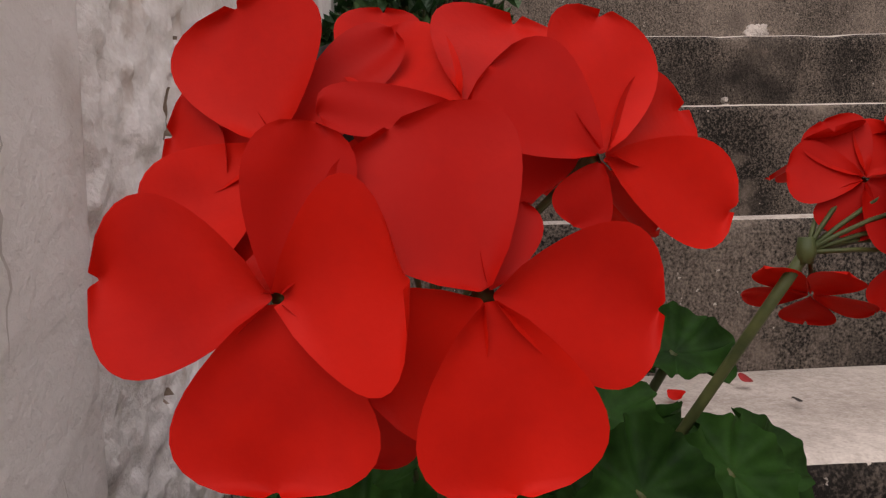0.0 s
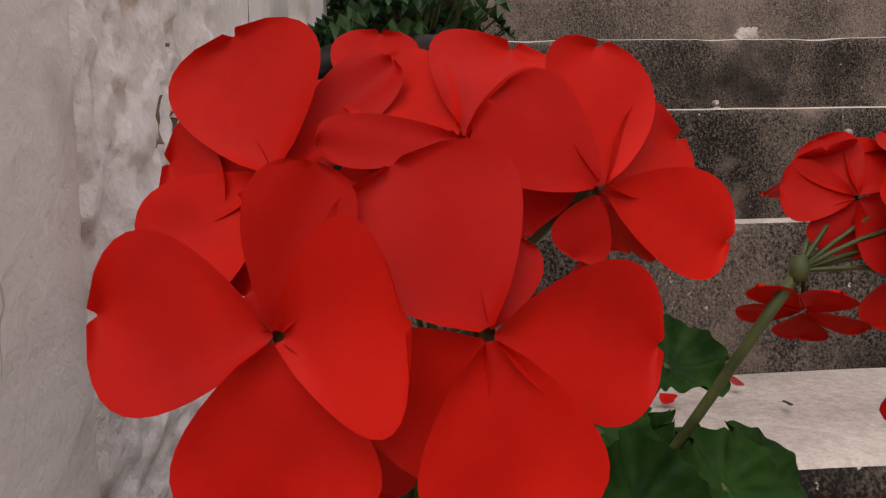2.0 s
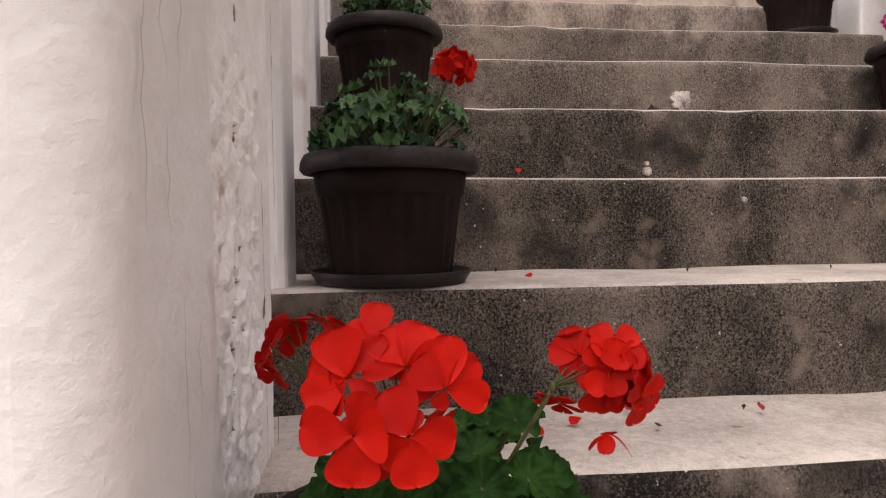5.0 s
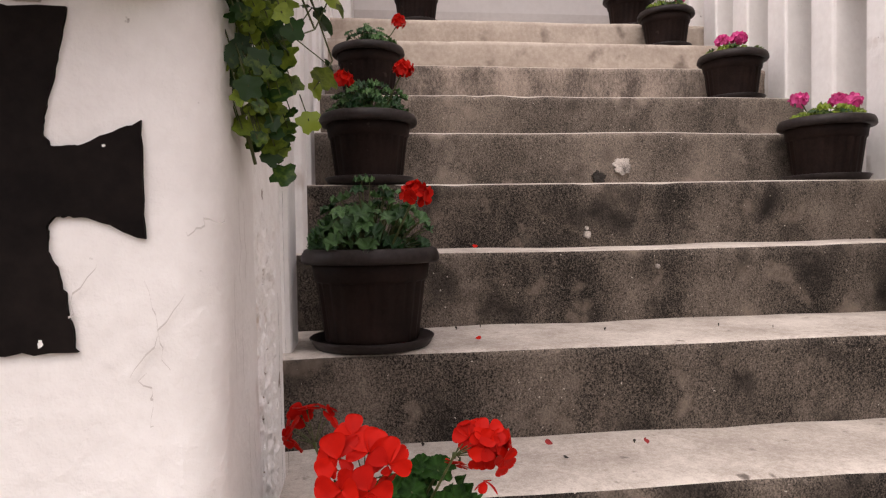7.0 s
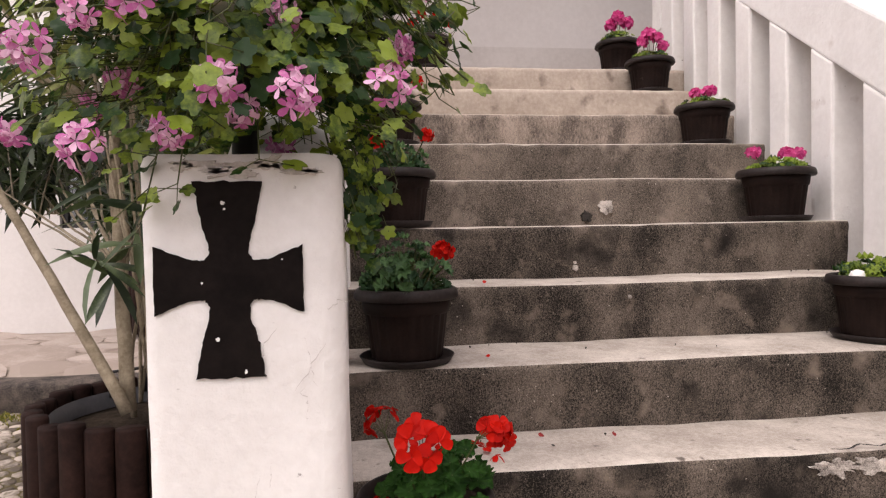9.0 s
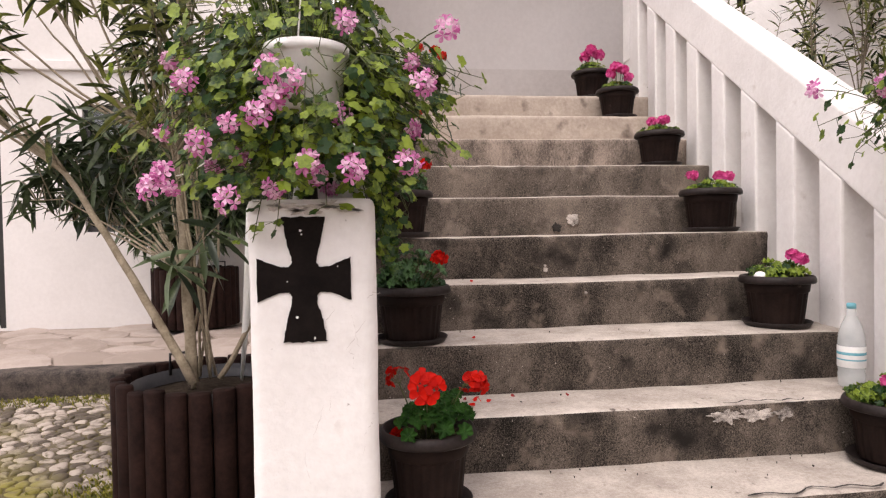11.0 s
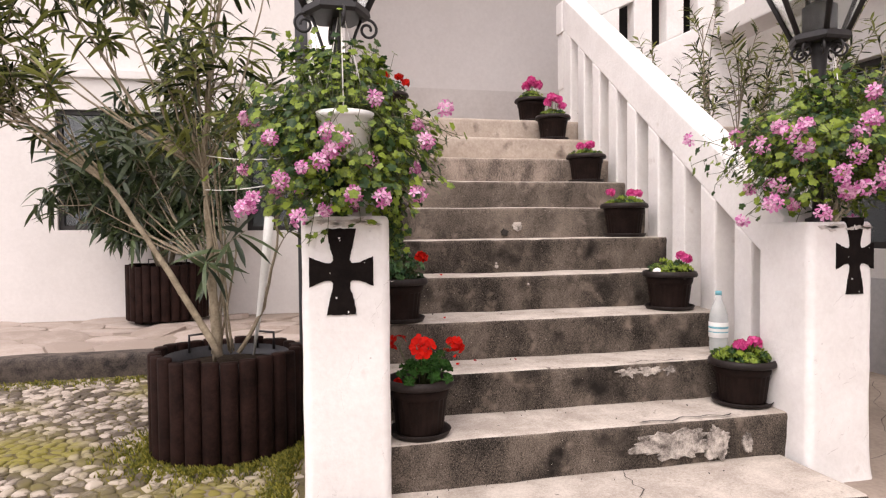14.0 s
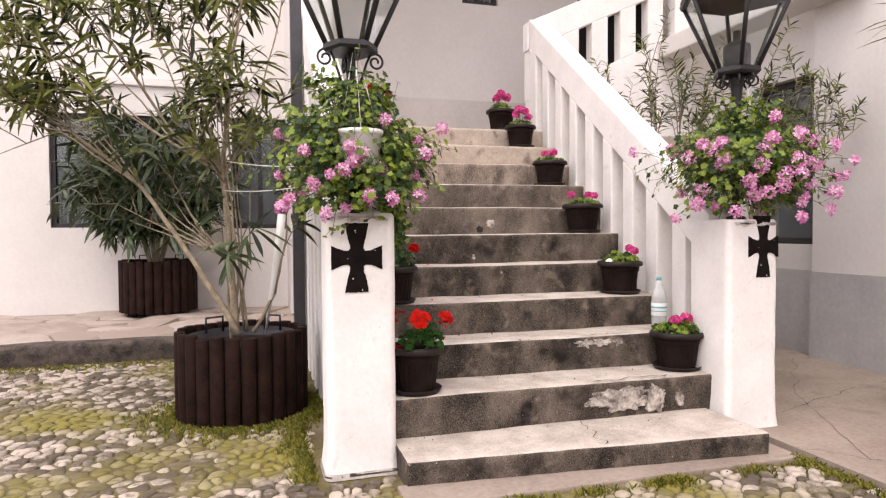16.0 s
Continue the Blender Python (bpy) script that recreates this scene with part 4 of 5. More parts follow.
def hero_head(joint, florets, seed, fine=12, shift=(0, 0, 0)):
    """A flower head whose florets are parts of their own. florets: (place, facing, petals); a petal is (turn, length, width, lift), and a number stands for five even ones of that length."""
    rng = random.Random(seed)
    joint = Vector(joint) + Vector(shift) - ORIGIN
    florets = [(Vector(p) + Vector(shift), d, petals) for p, d, petals in florets]
    green = Shape().tube([joint - Vector((0, 0, 0.003)), joint, joint + Vector((0, 0, 0.004))], [0.0018, 0.0026, 0.0020], 8)
    for p, d, petals in florets:
        p, d = Vector(p) - ORIGIN, Vector(d).normalized()
        green.tube(bend(joint, p - d * 0.005, 0.002, 4), 0.0007, 5)
        green.tube([p - d * 0.007, p - d * 0.0018], [0.0009, 0.0016], 6)
    head = part("flower_head", green, STEM, hero, "scarlet geranium flower head")
    for p, d, petals in florets:
        if isinstance(petals, float):
            a0 = rng.uniform(0, 72)
            petals = [(a0 + 72 * i + rng.uniform(-9, 9), petals * rng.uniform(0.92, 1.08), petals * rng.uniform(0.78, 0.95), rng.uniform(-0.2, 0.3)) for i in range(5)]
        f = Shape()
        for turn, length, width, lift in petals:
            q = petal_shape(length, width * 1.14, rng.uniform(-0.15, 0.12), fine, fine, 0.0, rng.uniform(-0.6, 0.6))
            f.join(q, Matrix.Rotation(radians(turn), 4, "Z") @ Matrix.Translation((0.0008, 0, rng.uniform(-0.0006, 0.0006))) @ Matrix.Rotation(-lift, 4, "Y"))
        part("floret", f.moved(aimed(Vector(p) - ORIGIN, d, 0)), PETAL, head)
    return joint


j1 = hero_head((0.028, 0.105, 0.655),
               [((0.0060, 0.0520, 0.6710), (-0.10, -1.0, 0.05), [(174, 0.0274, 0.0240, -0.15), (-92, 0.0248, 0.0262, 0.0), (8, 0.0195, 0.0255, 0.55), (76, 0.0225, 0.0140, 0.15), (128, 0.013, 0.010, -1.0)]),
                ((0.0328, 0.0470, 0.6710), (0.05, -1.0, 0.10), [(-6, 0.0236, 0.0205, -0.10), (-82, 0.0242, 0.0226, 0.0), (-140, 0.0205, 0.0220, -0.32), (116, 0.0245, 0.0255, -0.12), (66, 0.0130, 0.0080, -0.25)]),
                ((0.0528, 0.0640, 0.6895), (0.30, -0.95, 0.15), [(-16, 0.0250, 0.0170, 0.0), (28, 0.0270, 0.0170, -0.35), (76, 0.0275, 0.0200, -0.25), (140, 0.0210, 0.0200, -0.1), (-112, 0.0105, 0.0100, -0.2)]),
                ((0.0330, 0.0740, 0.6990), (0.0, -0.92, 0.40), [(64, 0.0272, 0.0255, -0.25), (14, 0.0220, 0.0210, -0.15), (128, 0.0255, 0.0190, -0.35), (190, 0.0235, 0.0095, 0.25), (-62, 0.0200, 0.0220, 0.05)]),
                ((0.0022, 0.0780, 0.6935), (-0.25, -0.95, 0.20), [(106, 0.0265, 0.0270, 0.05), (166, 0.0220, 0.0215, -0.05), (212, 0.0260, 0.0215, 0.05), (-38, 0.0200, 0.0130, 0.2), (50, 0.0290, 0.0120, -0.2)]),
                ((0.0160, 0.1040, 0.7080), (0.0, -0.70, 0.70), 0.0215), ((0.0600, 0.1000, 0.6900), (0.80, 0.10, 0.60), 0.0185), ((-0.0110, 0.0880, 0.6800), (-0.80, -0.45, 0.0), 0.0190),
                ((0.0300, 0.1180, 0.6960), (0.10, 0.80, 0.60), 0.0205), ((0.0210, 0.0700, 0.6560), (0.05, -0.85, -0.45), 0.0175), ((0.0490, 0.0880, 0.6640), (0.65, -0.50, -0.50), 0.0150)], 3)
j2 = hero_head((0.1315, 0.132, 0.662),
               [((0.1500, 0.1350, 0.6810), (-0.25, -0.90, 0.25), [(166, 0.0190, 0.0175, 0.0), (112, 0.0190, 0.0175, -0.1), (54, 0.0180, 0.0170, -0.1), (-58, 0.0225, 0.0225, 0.15), (-122, 0.0165, 0.0150, -0.1)]),
                ((0.1710, 0.1300, 0.6870), (0.12, -0.75, 0.60), 0.0190), ((0.1860, 0.1280, 0.6720), (0.50, -0.75, 0.10), [(-82, 0.0260, 0.0185, -0.1), (60, 0.0195, 0.0180, -0.2), (120, 0.0190, 0.0175, 0.0), (-15, 0.0190, 0.0165, -0.4), (190, 0.0150, 0.0130, 0.3)]),
                ((0.1870, 0.1260, 0.6560), (0.30, -0.90, -0.30), [(-92, 0.0225, 0.0165, 0.0), (-38, 0.0200, 0.0150, -0.2), (35, 0.0180, 0.0150, 0.0), (150, 0.0140, 0.0120, 0.2)]),
                ((0.1600, 0.1290, 0.6620), (0.0, -0.90, -0.30), [(-56, 0.0200, 0.0185, 0.05), (-112, 0.0175, 0.0160, 0.0), (10, 0.0180, 0.0170, 0.2), (100, 0.0180, 0.0165, 0.1)]),
                ((0.2000, 0.1450, 0.6660), (0.90, -0.30, 0.10), 0.0180), ((0.1650, 0.1240, 0.6750), (0.05, -0.95, 0.15), 0.0185), ((0.1780, 0.1340, 0.6640), (0.40, -0.80, -0.10), 0.0190), ((0.1520, 0.1520, 0.6910), (-0.20, 0.20, 0.90), 0.0190), ((0.1780, 0.1520, 0.6840), (0.50, 0.20, 0.75), 0.0190), ((0.1380, 0.1400, 0.6500), (-0.30, -0.35, -0.85), 0.0160)], 5, shift=(-0.002, 0, 0.008))
j3 = hero_head((-0.035, 0.240, 0.655),
               [((-0.062, 0.230, 0.682), (-0.75, -0.30, 0.45), 0.017), ((-0.045, 0.252, 0.700), (-0.1, 0.1, 1.0), 0.018), ((-0.022, 0.258, 0.698), (0.5, 0.3, 0.8), 0.017),
                ((-0.070, 0.252, 0.672), (-0.95, 0.2, 0.0), 0.017), ((-0.055, 0.275, 0.685), (-0.3, 0.9, 0.3), 0.018), ((-0.058, 0.226, 0.664), (-0.5, -0.6, -0.5), 0.015), ((-0.015, 0.245, 0.690), (0.8, -0.2, 0.6), 0.016)], 7, 7)
base = Vector((0.0, 0.0, 0.20))
for j, r in ((j1, 0.0022), (j2, 0.0017), (j3, 0.0020)):
    part("flower_stalk", Shape().tube(bend(base + Vector((j.x * 0.25, j.y * 0.25, 0)), j, 0.0, 8), [r * 1.2, r * 1.1, r, r, r, r, r * 0.95, r * 0.95, r], 8), STEM, hero)
rng = random.Random(8)
bud = Vector((0.164, 0.128, 0.640)) - ORIGIN
part("drooping_floret", floret(0.0135, rng, 7, 7, 0.95, 4, 1.6).moved(facing(bud, (0.1, -0.15, -1), 1)), PETAL, hero, "wilting drooping red floret")
part("low_flower_head", umbel_shape(0.016, 0.014, 8, rng, (-0.5, -0.5, 0.6), nu=4, nv=4).moved(Matrix.Translation(Vector((-0.045, 0.24, 0.515)) - ORIGIN)), PETAL, hero)
leaf_spots = [((0.118, 0.190, 0.632), (-0.1, -0.55, 0.8), 0.026), ((0.085, 0.235, 0.615), (-0.2, -0.5, 0.8), 0.020), ((0.085, 0.150, 0.588), (0.1, -0.6, 0.8), 0.040), ((0.135, 0.165, 0.580), (0.3, -0.5, 0.8), 0.036),
              ((0.045, 0.130, 0.585), (-0.1, -0.6, 0.7), 0.034), ((0.005, 0.145, 0.575), (-0.2, -0.6, 0.7), 0.032), ((0.150, 0.230, 0.570), (0.5, -0.2, 0.8), 0.036), ((0.060, 0.205, 0.600), (0, -0.4, 0.9), 0.034),
              ((-0.035, 0.19, 0.560), (-0.3, -0.4, 0.8), 0.030), ((0.10, 0.28, 0.585), (0.2, 0.1, 0.9), 0.036), ((0.02, 0.26, 0.585), (0, 0, 1), 0.036), ((0.165, 0.29, 0.555), (0.7, 0, 0.6), 0.034),
              ((0.075, 0.115, 0.560), (0.1, -0.8, 0.5), 0.034), ((-0.02, 0.115, 0.548), (-0.2, -0.8, 0.5), 0.028), ((0.13, 0.12, 0.550), (0.3, -0.8, 0.5), 0.030), ((0.0, 0.33, 0.56), (-0.2, 0.5, 0.8), 0.03)]
leaf_spots += [((0.118, 0.150, 0.604), (0.2, -0.7, 0.65), 0.023), ((0.083, 0.130, 0.608), (0.1, -0.8, 0.6), 0.024), ((0.083, 0.160, 0.620), (-0.1, -0.7, 0.7), 0.021), ((0.136, 0.165, 0.600), (0.4, -0.6, 0.6), 0.023),
               ((0.070, 0.145, 0.600), (0.0, -0.7, 0.6), 0.027), ((0.038, 0.140, 0.600), (-0.1, -0.8, 0.5), 0.023), ((0.009, 0.122, 0.606), (-0.2, -0.8, 0.5), 0.016), ((0.101, 0.210, 0.624), (0.0, -0.5, 0.8), 0.020)]
for _ in range(14):
    a, q = rng.uniform(0, 6.283), rng.uniform(0.03, 0.10)
    leaf_spots.append(((0.055 + q * math.cos(a), 0.21 + q * math.sin(a), rng.uniform(0.575, 0.612)), (math.cos(a) * 0.4, -0.5, 0.8), rng.uniform(0.020, 0.028)))
for p, d, r in leaf_spots:
    p = Vector(p) - ORIGIN
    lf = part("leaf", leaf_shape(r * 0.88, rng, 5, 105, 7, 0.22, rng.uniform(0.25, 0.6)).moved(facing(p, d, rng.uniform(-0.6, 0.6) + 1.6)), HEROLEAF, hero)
    part("leaf_stalk", Shape().tube(bend(base + Vector((p.x * 0.3, p.y * 0.3, 0.0)), p, 0.004), 0.0018, 6), STEM, lf)

# fallen petals
for i, (x, y, z, r, m) in enumerate(((0.268, 0.790, step_z(4) + 0.008, 0.013, PETAL), (0.305, 0.995, step_z(5) + 0.010, 0.013, PETAL), (0.392, 0.629, step_z(3) + 0.007, 0.016, DEADRED), (0.235, 0.56, step_z(3) + 0.01, 0.024, PETAL),
                                     (0.285, 0.60, step_z(3) + 0.01, 0.018, PETAL), (0.205, 0.62, step_z(3) + 0.008, 0.012, DEADRED), (0.575, 0.60, step_z(3) + 0.007, 0.012, DEADRED), (0.40, 0.555, step_z(3) + 0.006, 0.010, CRACK))):
    q = thing("fallen_petal", (x, y, z), "fallen petal lying on a step" if m is not PETAL else "fallen red petal lying on a step", "petal", "fallen petals")
    part("petal", petal_shape(r, r * 1.1, 0.5, 6, 6, twist=i * 0.7).moved(Matrix.Rotation(0.45, 4, "X") @ Matrix.Rotation(i * 1.3, 4, "Z")), m, q)

# small dry bits lying on the treads
rng = random.Random(19)
s = Shape()
for _ in range(90):
    k = rng.randint(1, 8)
    y0, y1 = STEP_Y[k - 1] + 0.06, STEP_Y[k] - 0.01
    x, y = rng.uniform(0.0, 1.6), y1 - abs(rng.gauss(0, 0.35)) * (y1 - y0)
    if y < y0:
        continue
    a, w, h = rng.uniform(0, 6.283), rng.uniform(0.0008, 0.002), rng.uniform(0.002, 0.005)
    c, d = math.cos(a), math.sin(a)
    z = step_z(k) + 0.0105
    s.add([(x - c * h, y - d * h, z), (x + d * w, y - c * w, z + 0.001), (x + c * h, y + d * h, z + rng.uniform(0, 0.003)), (x - d * w, y + c * w, z + 0.001), (x, y, z + 0.003), (x, y, z - 0.006)],
          [(0, 1, 4), (1, 2, 4), (2, 3, 4), (3, 0, 4), (1, 0, 5), (2, 1, 5), (3, 2, 5), (0, 3, 5)])
tagged(part("plant_litter", s, CRACK, None, smooth=False), "dark dry plant crumbs scattered on the concrete treads", "litter", kind="stuff")


# ---- lanterns on the pillars ----
def scroll(centre, r, turns, a0, plane_x, n=26, sign=1):
    """Points of a flat iron spiral in a vertical plane through plane_x."""
    pts = []
    for i in range(n + 1):
        t = i / n
        a = a0 + sign * turns * 2 * math.pi * t
        q = r * (1 - 0.72 * t)
        u, z = q * math.cos(a), q * math.sin(a)
        pts.append(Vector(centre) + Vector((plane_x[0] * u, plane_x[1] * u, z)))
    return pts


def lantern(at, z_glass, label, spread_arms, holder=True):
    """A six-sided iron street lantern on a short stem."""
    lamp = thing("lantern", at, label, "lantern", "lanterns on the pillars")
    g = z_glass - at[2]
    part("stem", Shape().lathe([(0.05, 0), (0.05, 0.02), (0.024, 0.03), (0.020, 0.2), (0.018, g - 0.28), (0.026, g - 0.25), (0.020, g - 0.22), (0.034 if not spread_arms else 0.015, g - 0.06), (0.05 if not spread_arms else 0.015, g - 0.01)], 20), IRON, lamp)
    rb, rt, h = 0.105, 0.30, 0.42
    ring = Shape().lathe([(rb + 0.012, g - 0.022), (rb + 0.022, g - 0.010), (rb + 0.018, g + 0.014), (rb - 0.01, g + 0.016), (rb - 0.02, g - 0.020)], 6)
    part("bottom_ring", ring, IRON, lamp, smooth=False)
    top = Shape().lathe([(rt + 0.012, g + h - 0.02), (rt + 0.022, g + h), (rt + 0.012, g + h + 0.02), (rt - 0.01, g + h + 0.02), (rt - 0.01, g + h - 0.02)], 6)
    part("top_ring", top, IRON, lamp, smooth=False)
    part("roof", Shape().lathe([(rt + 0.02, g + h + 0.02), (rt * 0.55, g + h + 0.16), (0.09, g + h + 0.20), (0.09, g + h + 0.26), (0.11, g + h + 0.27), (0.02, g + h + 0.34)], 6), IRON, lamp, smooth=False)
    for i in range(6):
        a, b = math.pi / 3 * i, math.pi / 3 * (i + 1)
        p, q = Vector((rb * math.cos(a), rb * math.sin(a), g)), Vector((rt * math.cos(a), rt * math.sin(a), g + h))
        part("corner_bar", Shape().tube([p, q], 0.013, 6), IRON, lamp)
        p2, q2 = Vector((rb * math.cos(b), rb * math.sin(b), g)), Vector((rt * math.cos(b), rt * math.sin(b), g + h))
        inn = Vector(((math.cos(a) + math.cos(b)) / 2, (math.sin(a) + math.sin(b)) / 2, 0)) * -0.004
        pane = part("pane", Shape().add([p, p2, q2, q, p + inn, p2 + inn, q2 + inn, q + inn], [(0, 1, 2, 3), (7, 6, 5, 4), (0, 4, 5, 1), (1, 5, 6, 2), (2, 6, 7, 3), (3, 7, 4, 0)]), FRAME_GLASS, lamp, smooth=False)
        pane.visible_shadow = False
    if holder:
        part("lamp_holder", Shape().lathe([(0.05, g + 0.0), (0.07, g + 0.02), (0.07, g + 0.14), (0.055, g + 0.15), (0.02, g + 0.17), (0.02, g + 0.22)], 12), POLE, lamp, "grey lamp holder inside the glass")
    count = 4 if spread_arms else 8
    for i in range(count):
        a = 2 * math.pi * i / count + (0.12 if spread_arms else 0.2)
        ax = (math.cos(a), math.sin(a))
        if spread_arms:
            pts = [(ax[0] * 0.02, ax[1] * 0.02, g - 0.27), (ax[0] * 0.045, ax[1] * 0.045, g - 0.15), (ax[0] * 0.075, ax[1] * 0.075, g - 0.06), (ax[0] * 0.10, ax[1] * 0.10, g - 0.005)]
            part("arm", Shape().tube(pts, 0.006, 6), IRON, lamp)
            part("scroll", Shape().tube(scroll((ax[0] * 0.118, ax[1] * 0.118, g - 0.052), 0.040, 1.35, 1.9, ax, sign=-1), 0.0055, 6), IRON, lamp)
        else:
            part("scroll", Shape().tube(scroll((ax[0] * 0.078, ax[1] * 0.078, g - 0.055), 0.036, 1.3, 2.2, ax, sign=-1), 0.0055, 6), IRON, lamp)
    if spread_arms:
        part("leaf_finial", Shape().lathe([(0.002, g - 0.14), (0.016, g - 0.10), (0.010, g - 0.06), (0.004, g - 0.02)], 8), IRON, lamp)
    return lamp


lantern((-0.27, 0.165, 1.15), 1.925, "black wrought-iron lantern with scrolled arms above a pillar", True, False)
lantern((1.835, 0.15, 1.135), 1.945, "black wrought-iron lantern with a scrolled collar above a pillar", False)


# ---- trailing geranium baskets over the pillars ----
def basket(at, label, radius, up, down, seed, leaves, heads, bucket=True, strays=(), reach=1.0, head=0.022, front=()):
    """A white hanging bucket overgrown by a trailing pink geranium. at: the bucket's base."""
    rng = random.Random(seed)
    b = thing("flower_basket", at, label, "hanging basket", "flower baskets on the pillars")
    seat = Matrix.Translation((0.0, -0.12, -0.006) if bucket else (0, 0, 0)) @ Matrix.Diagonal((0.90, 0.90, 1.0, 1.0))
    tub = part("bucket", Shape().lathe([(0.082, -0.02), (0.088, -0.016), (0.104, 0.112), (0.112, 0.114), (0.113, 0.134), (0.106, 0.135), (0.101, 0.112), (0.096, 0.09)], 48).moved(seat), WHITEPLASTIC, b, "white plastic bucket")
    part("soil", Shape().lathe([(0.099, 0.095), (0.09, 0.105), (0.03, 0.107)], 24).moved(seat), SOIL, b)
    for i in range(3):
        a = 2.1 * i + 0.4
        part("cord", Shape().tube([seat @ Vector((0.108 * math.cos(a), 0.108 * math.sin(a), 0.125)), (0.012 * math.cos(a), 0.012 * math.sin(a), 0.50)], 0.0022, 5), CORD, tub)
    lv, st = Shape(), Shape()
    ends = []
    for i in range(leaves // 10):
        a, el = rng.uniform(0, 6.283), rng.uniform(-1.0, 0.18)
        L = radius * rng.uniform(0.45, 1.12)
        if i % 6 == 0:
            el, L = rng.uniform(0.5, 1.4), radius * rng.uniform(0.45, 0.75)
        c = Vector((math.cos(a) * 0.07, math.sin(a) * 0.07, 0.15))
        tip = Vector((math.cos(a) * L * max(0.4, math.cos(el)), math.sin(a) * L * max(0.4, math.cos(el)) * reach, 0.08 + (up if el > 0 else down) * math.sin(el))) + Vector((rng.gauss(0, 0.05), rng.gauss(0, 0.04), rng.gauss(0, 0.04)))
        if bucket and el > 0:
            tip.y = abs(tip.y) * 0.8
        pts = bend(c, tip, rng.uniform(-0.03, 0.08), 10)
        st.tube(pts, [0.0026 - 0.00015 * k for k in range(11)], 5)
        ends.append(tip)
        for k in range(2, 11):
            for _ in range(2 if k > 4 else 1):
                p = pts[k] + Vector((rng.uniform(-1, 1), rng.uniform(-1, 1), rng.uniform(-1, 1))) * 0.05
                if bucket and -0.12 < p.x < 0.10 and p.y < -0.02 and 0.0 < p.z < 0.15 and rng.random() < (0.86 if p.x > -0.03 else 0.55):
                    continue
                d = Vector((p.x, p.y * 1.2 - 0.08, 0.10 + rng.uniform(-0.05, 0.30)))
                lv.join(ivy_leaf(rng.uniform(0.011, 0.024), rng), facing(p, d + Vector((rng.uniform(-.22, .22), rng.uniform(-.22, .22), rng.uniform(-.1, .1))), rng.uniform(0, 6)))
                st.tube([pts[k], p], 0.0009, 4)
    if bucket:
        for _ in range(420):
            p = Vector((rng.uniform(-0.29, 0.24), rng.uniform(-0.28, -0.10), rng.uniform(-0.22, 0.06)))
            if rng.random() < 0.3:
                p = Vector((rng.uniform(-0.32, -0.07), rng.uniform(-0.2, 0.0), rng.uniform(0.0, 0.22)))
            if -0.06 < p.x < 0.10 and 0.0 < p.z < 0.16 and rng.random() < 0.8:
                continue
            lv.join(ivy_leaf(rng.uniform(0.011, 0.024), rng), facing(p, (p.x + rng.uniform(-.2, .2), -0.3, rng.uniform(0.0, 0.35)), rng.uniform(0, 6)))
            st.tube([(p.x * 0.75, p.y * 0.6, p.z + 0.03), p], 0.0009, 4)
    for s_ in strays:
        pts = bend((0.05, -0.02, 0.12), s_, 0.02, 12)
        st.tube(pts, 0.002, 5)
        ends.append(Vector(s_))
        for k in range(3, 13):
            p = pts[k] + Vector((rng.uniform(-1, 1), rng.uniform(-1, 1), rng.uniform(-1, 1))) * 0.03
            lv.join(ivy_leaf(rng.uniform(0.015, 0.027), rng), facing(p, (rng.uniform(-.3, .3), -0.8, 0.5), rng.uniform(0, 6)))
    if bucket:
        for _ in range(170):
            p = Vector((rng.gauss(0.0, 0.10), rng.gauss(-0.08, 0.06), 0.15 + abs(rng.gauss(0, 0.10))))
            lv.join(ivy_leaf(rng.uniform(0.011, 0.023), rng), facing(p, (p.x * 3, -0.4, rng.uniform(0.1, 0.8)), rng.uniform(0, 6)))
            st.tube([(p.x * 0.6, p.y * 0.8 - 0.02, 0.09), p], 0.0012, 4)
        for k in range(190):
            q = rng.random() ** 0.8
            p = Vector((0.15 + 0.03 * q + 0.012 + rng.gauss(0, 0.024) * (1.2 - 0.7 * q), -0.06 + 0.05 * q + rng.gauss(0, 0.03), -0.05 - 0.34 * q))
            lv.join(ivy_leaf(rng.uniform(0.009, 0.017), rng), facing(p, (rng.uniform(-.5, .5), -0.7, rng.uniform(-0.1, 0.6)), rng.uniform(0, 6)))
            st.tube([p + Vector((-0.01, 0.01, 0.03)), p], 0.0009, 4)
    part("stem_tangle", st, STEM, b, kind="stuff")
    part("foliage", lv, LEAF, b, kind="stuff")
    ends = [e for e in ends if e.z < 0.22]
    for e in front:
        e = Vector(e)
        hd = part("flower_head", umbel_shape(head * rng.uniform(0.85, 1.3), head * 0.78, rng.randint(8, 12), rng, (e.x, -0.4, 0.1), 0.58, 3, 2, 0.0).moved(Matrix.Translation(e)), PINK, b)
        part("flower_stalk", Shape().tube(bend((e.x * 0.7, e.y * 0.4, e.z * 0.6 + 0.02), e, 0.01, 4), 0.0016, 5), STEM, hd)
    for i in range(heads):
        e = ends[(i * 3 + 1) % len(ends)]
        if e.y > 0.12 and i % 3:
            e = Vector((e.x, -e.y, e.z))
        d = Vector((e.x, e.y * 1.1 - 0.10, e.z - 0.12)).normalized()
        c = e + d * rng.uniform(0.02, 0.08) + Vector((0, 0, rng.uniform(-0.02, 0.05)))
        if bucket and -0.12 < c.x < 0.16 and -0.02 < c.z < 0.22:
            c.x += 0.26 if c.x > 0.05 else -0.26
        if bucket:
            c.x = max(-0.34, min(0.31, c.x))
            c.z = min(c.z, 0.12) if abs(c.x) > 0.2 else c.z
            e = c * 0.97
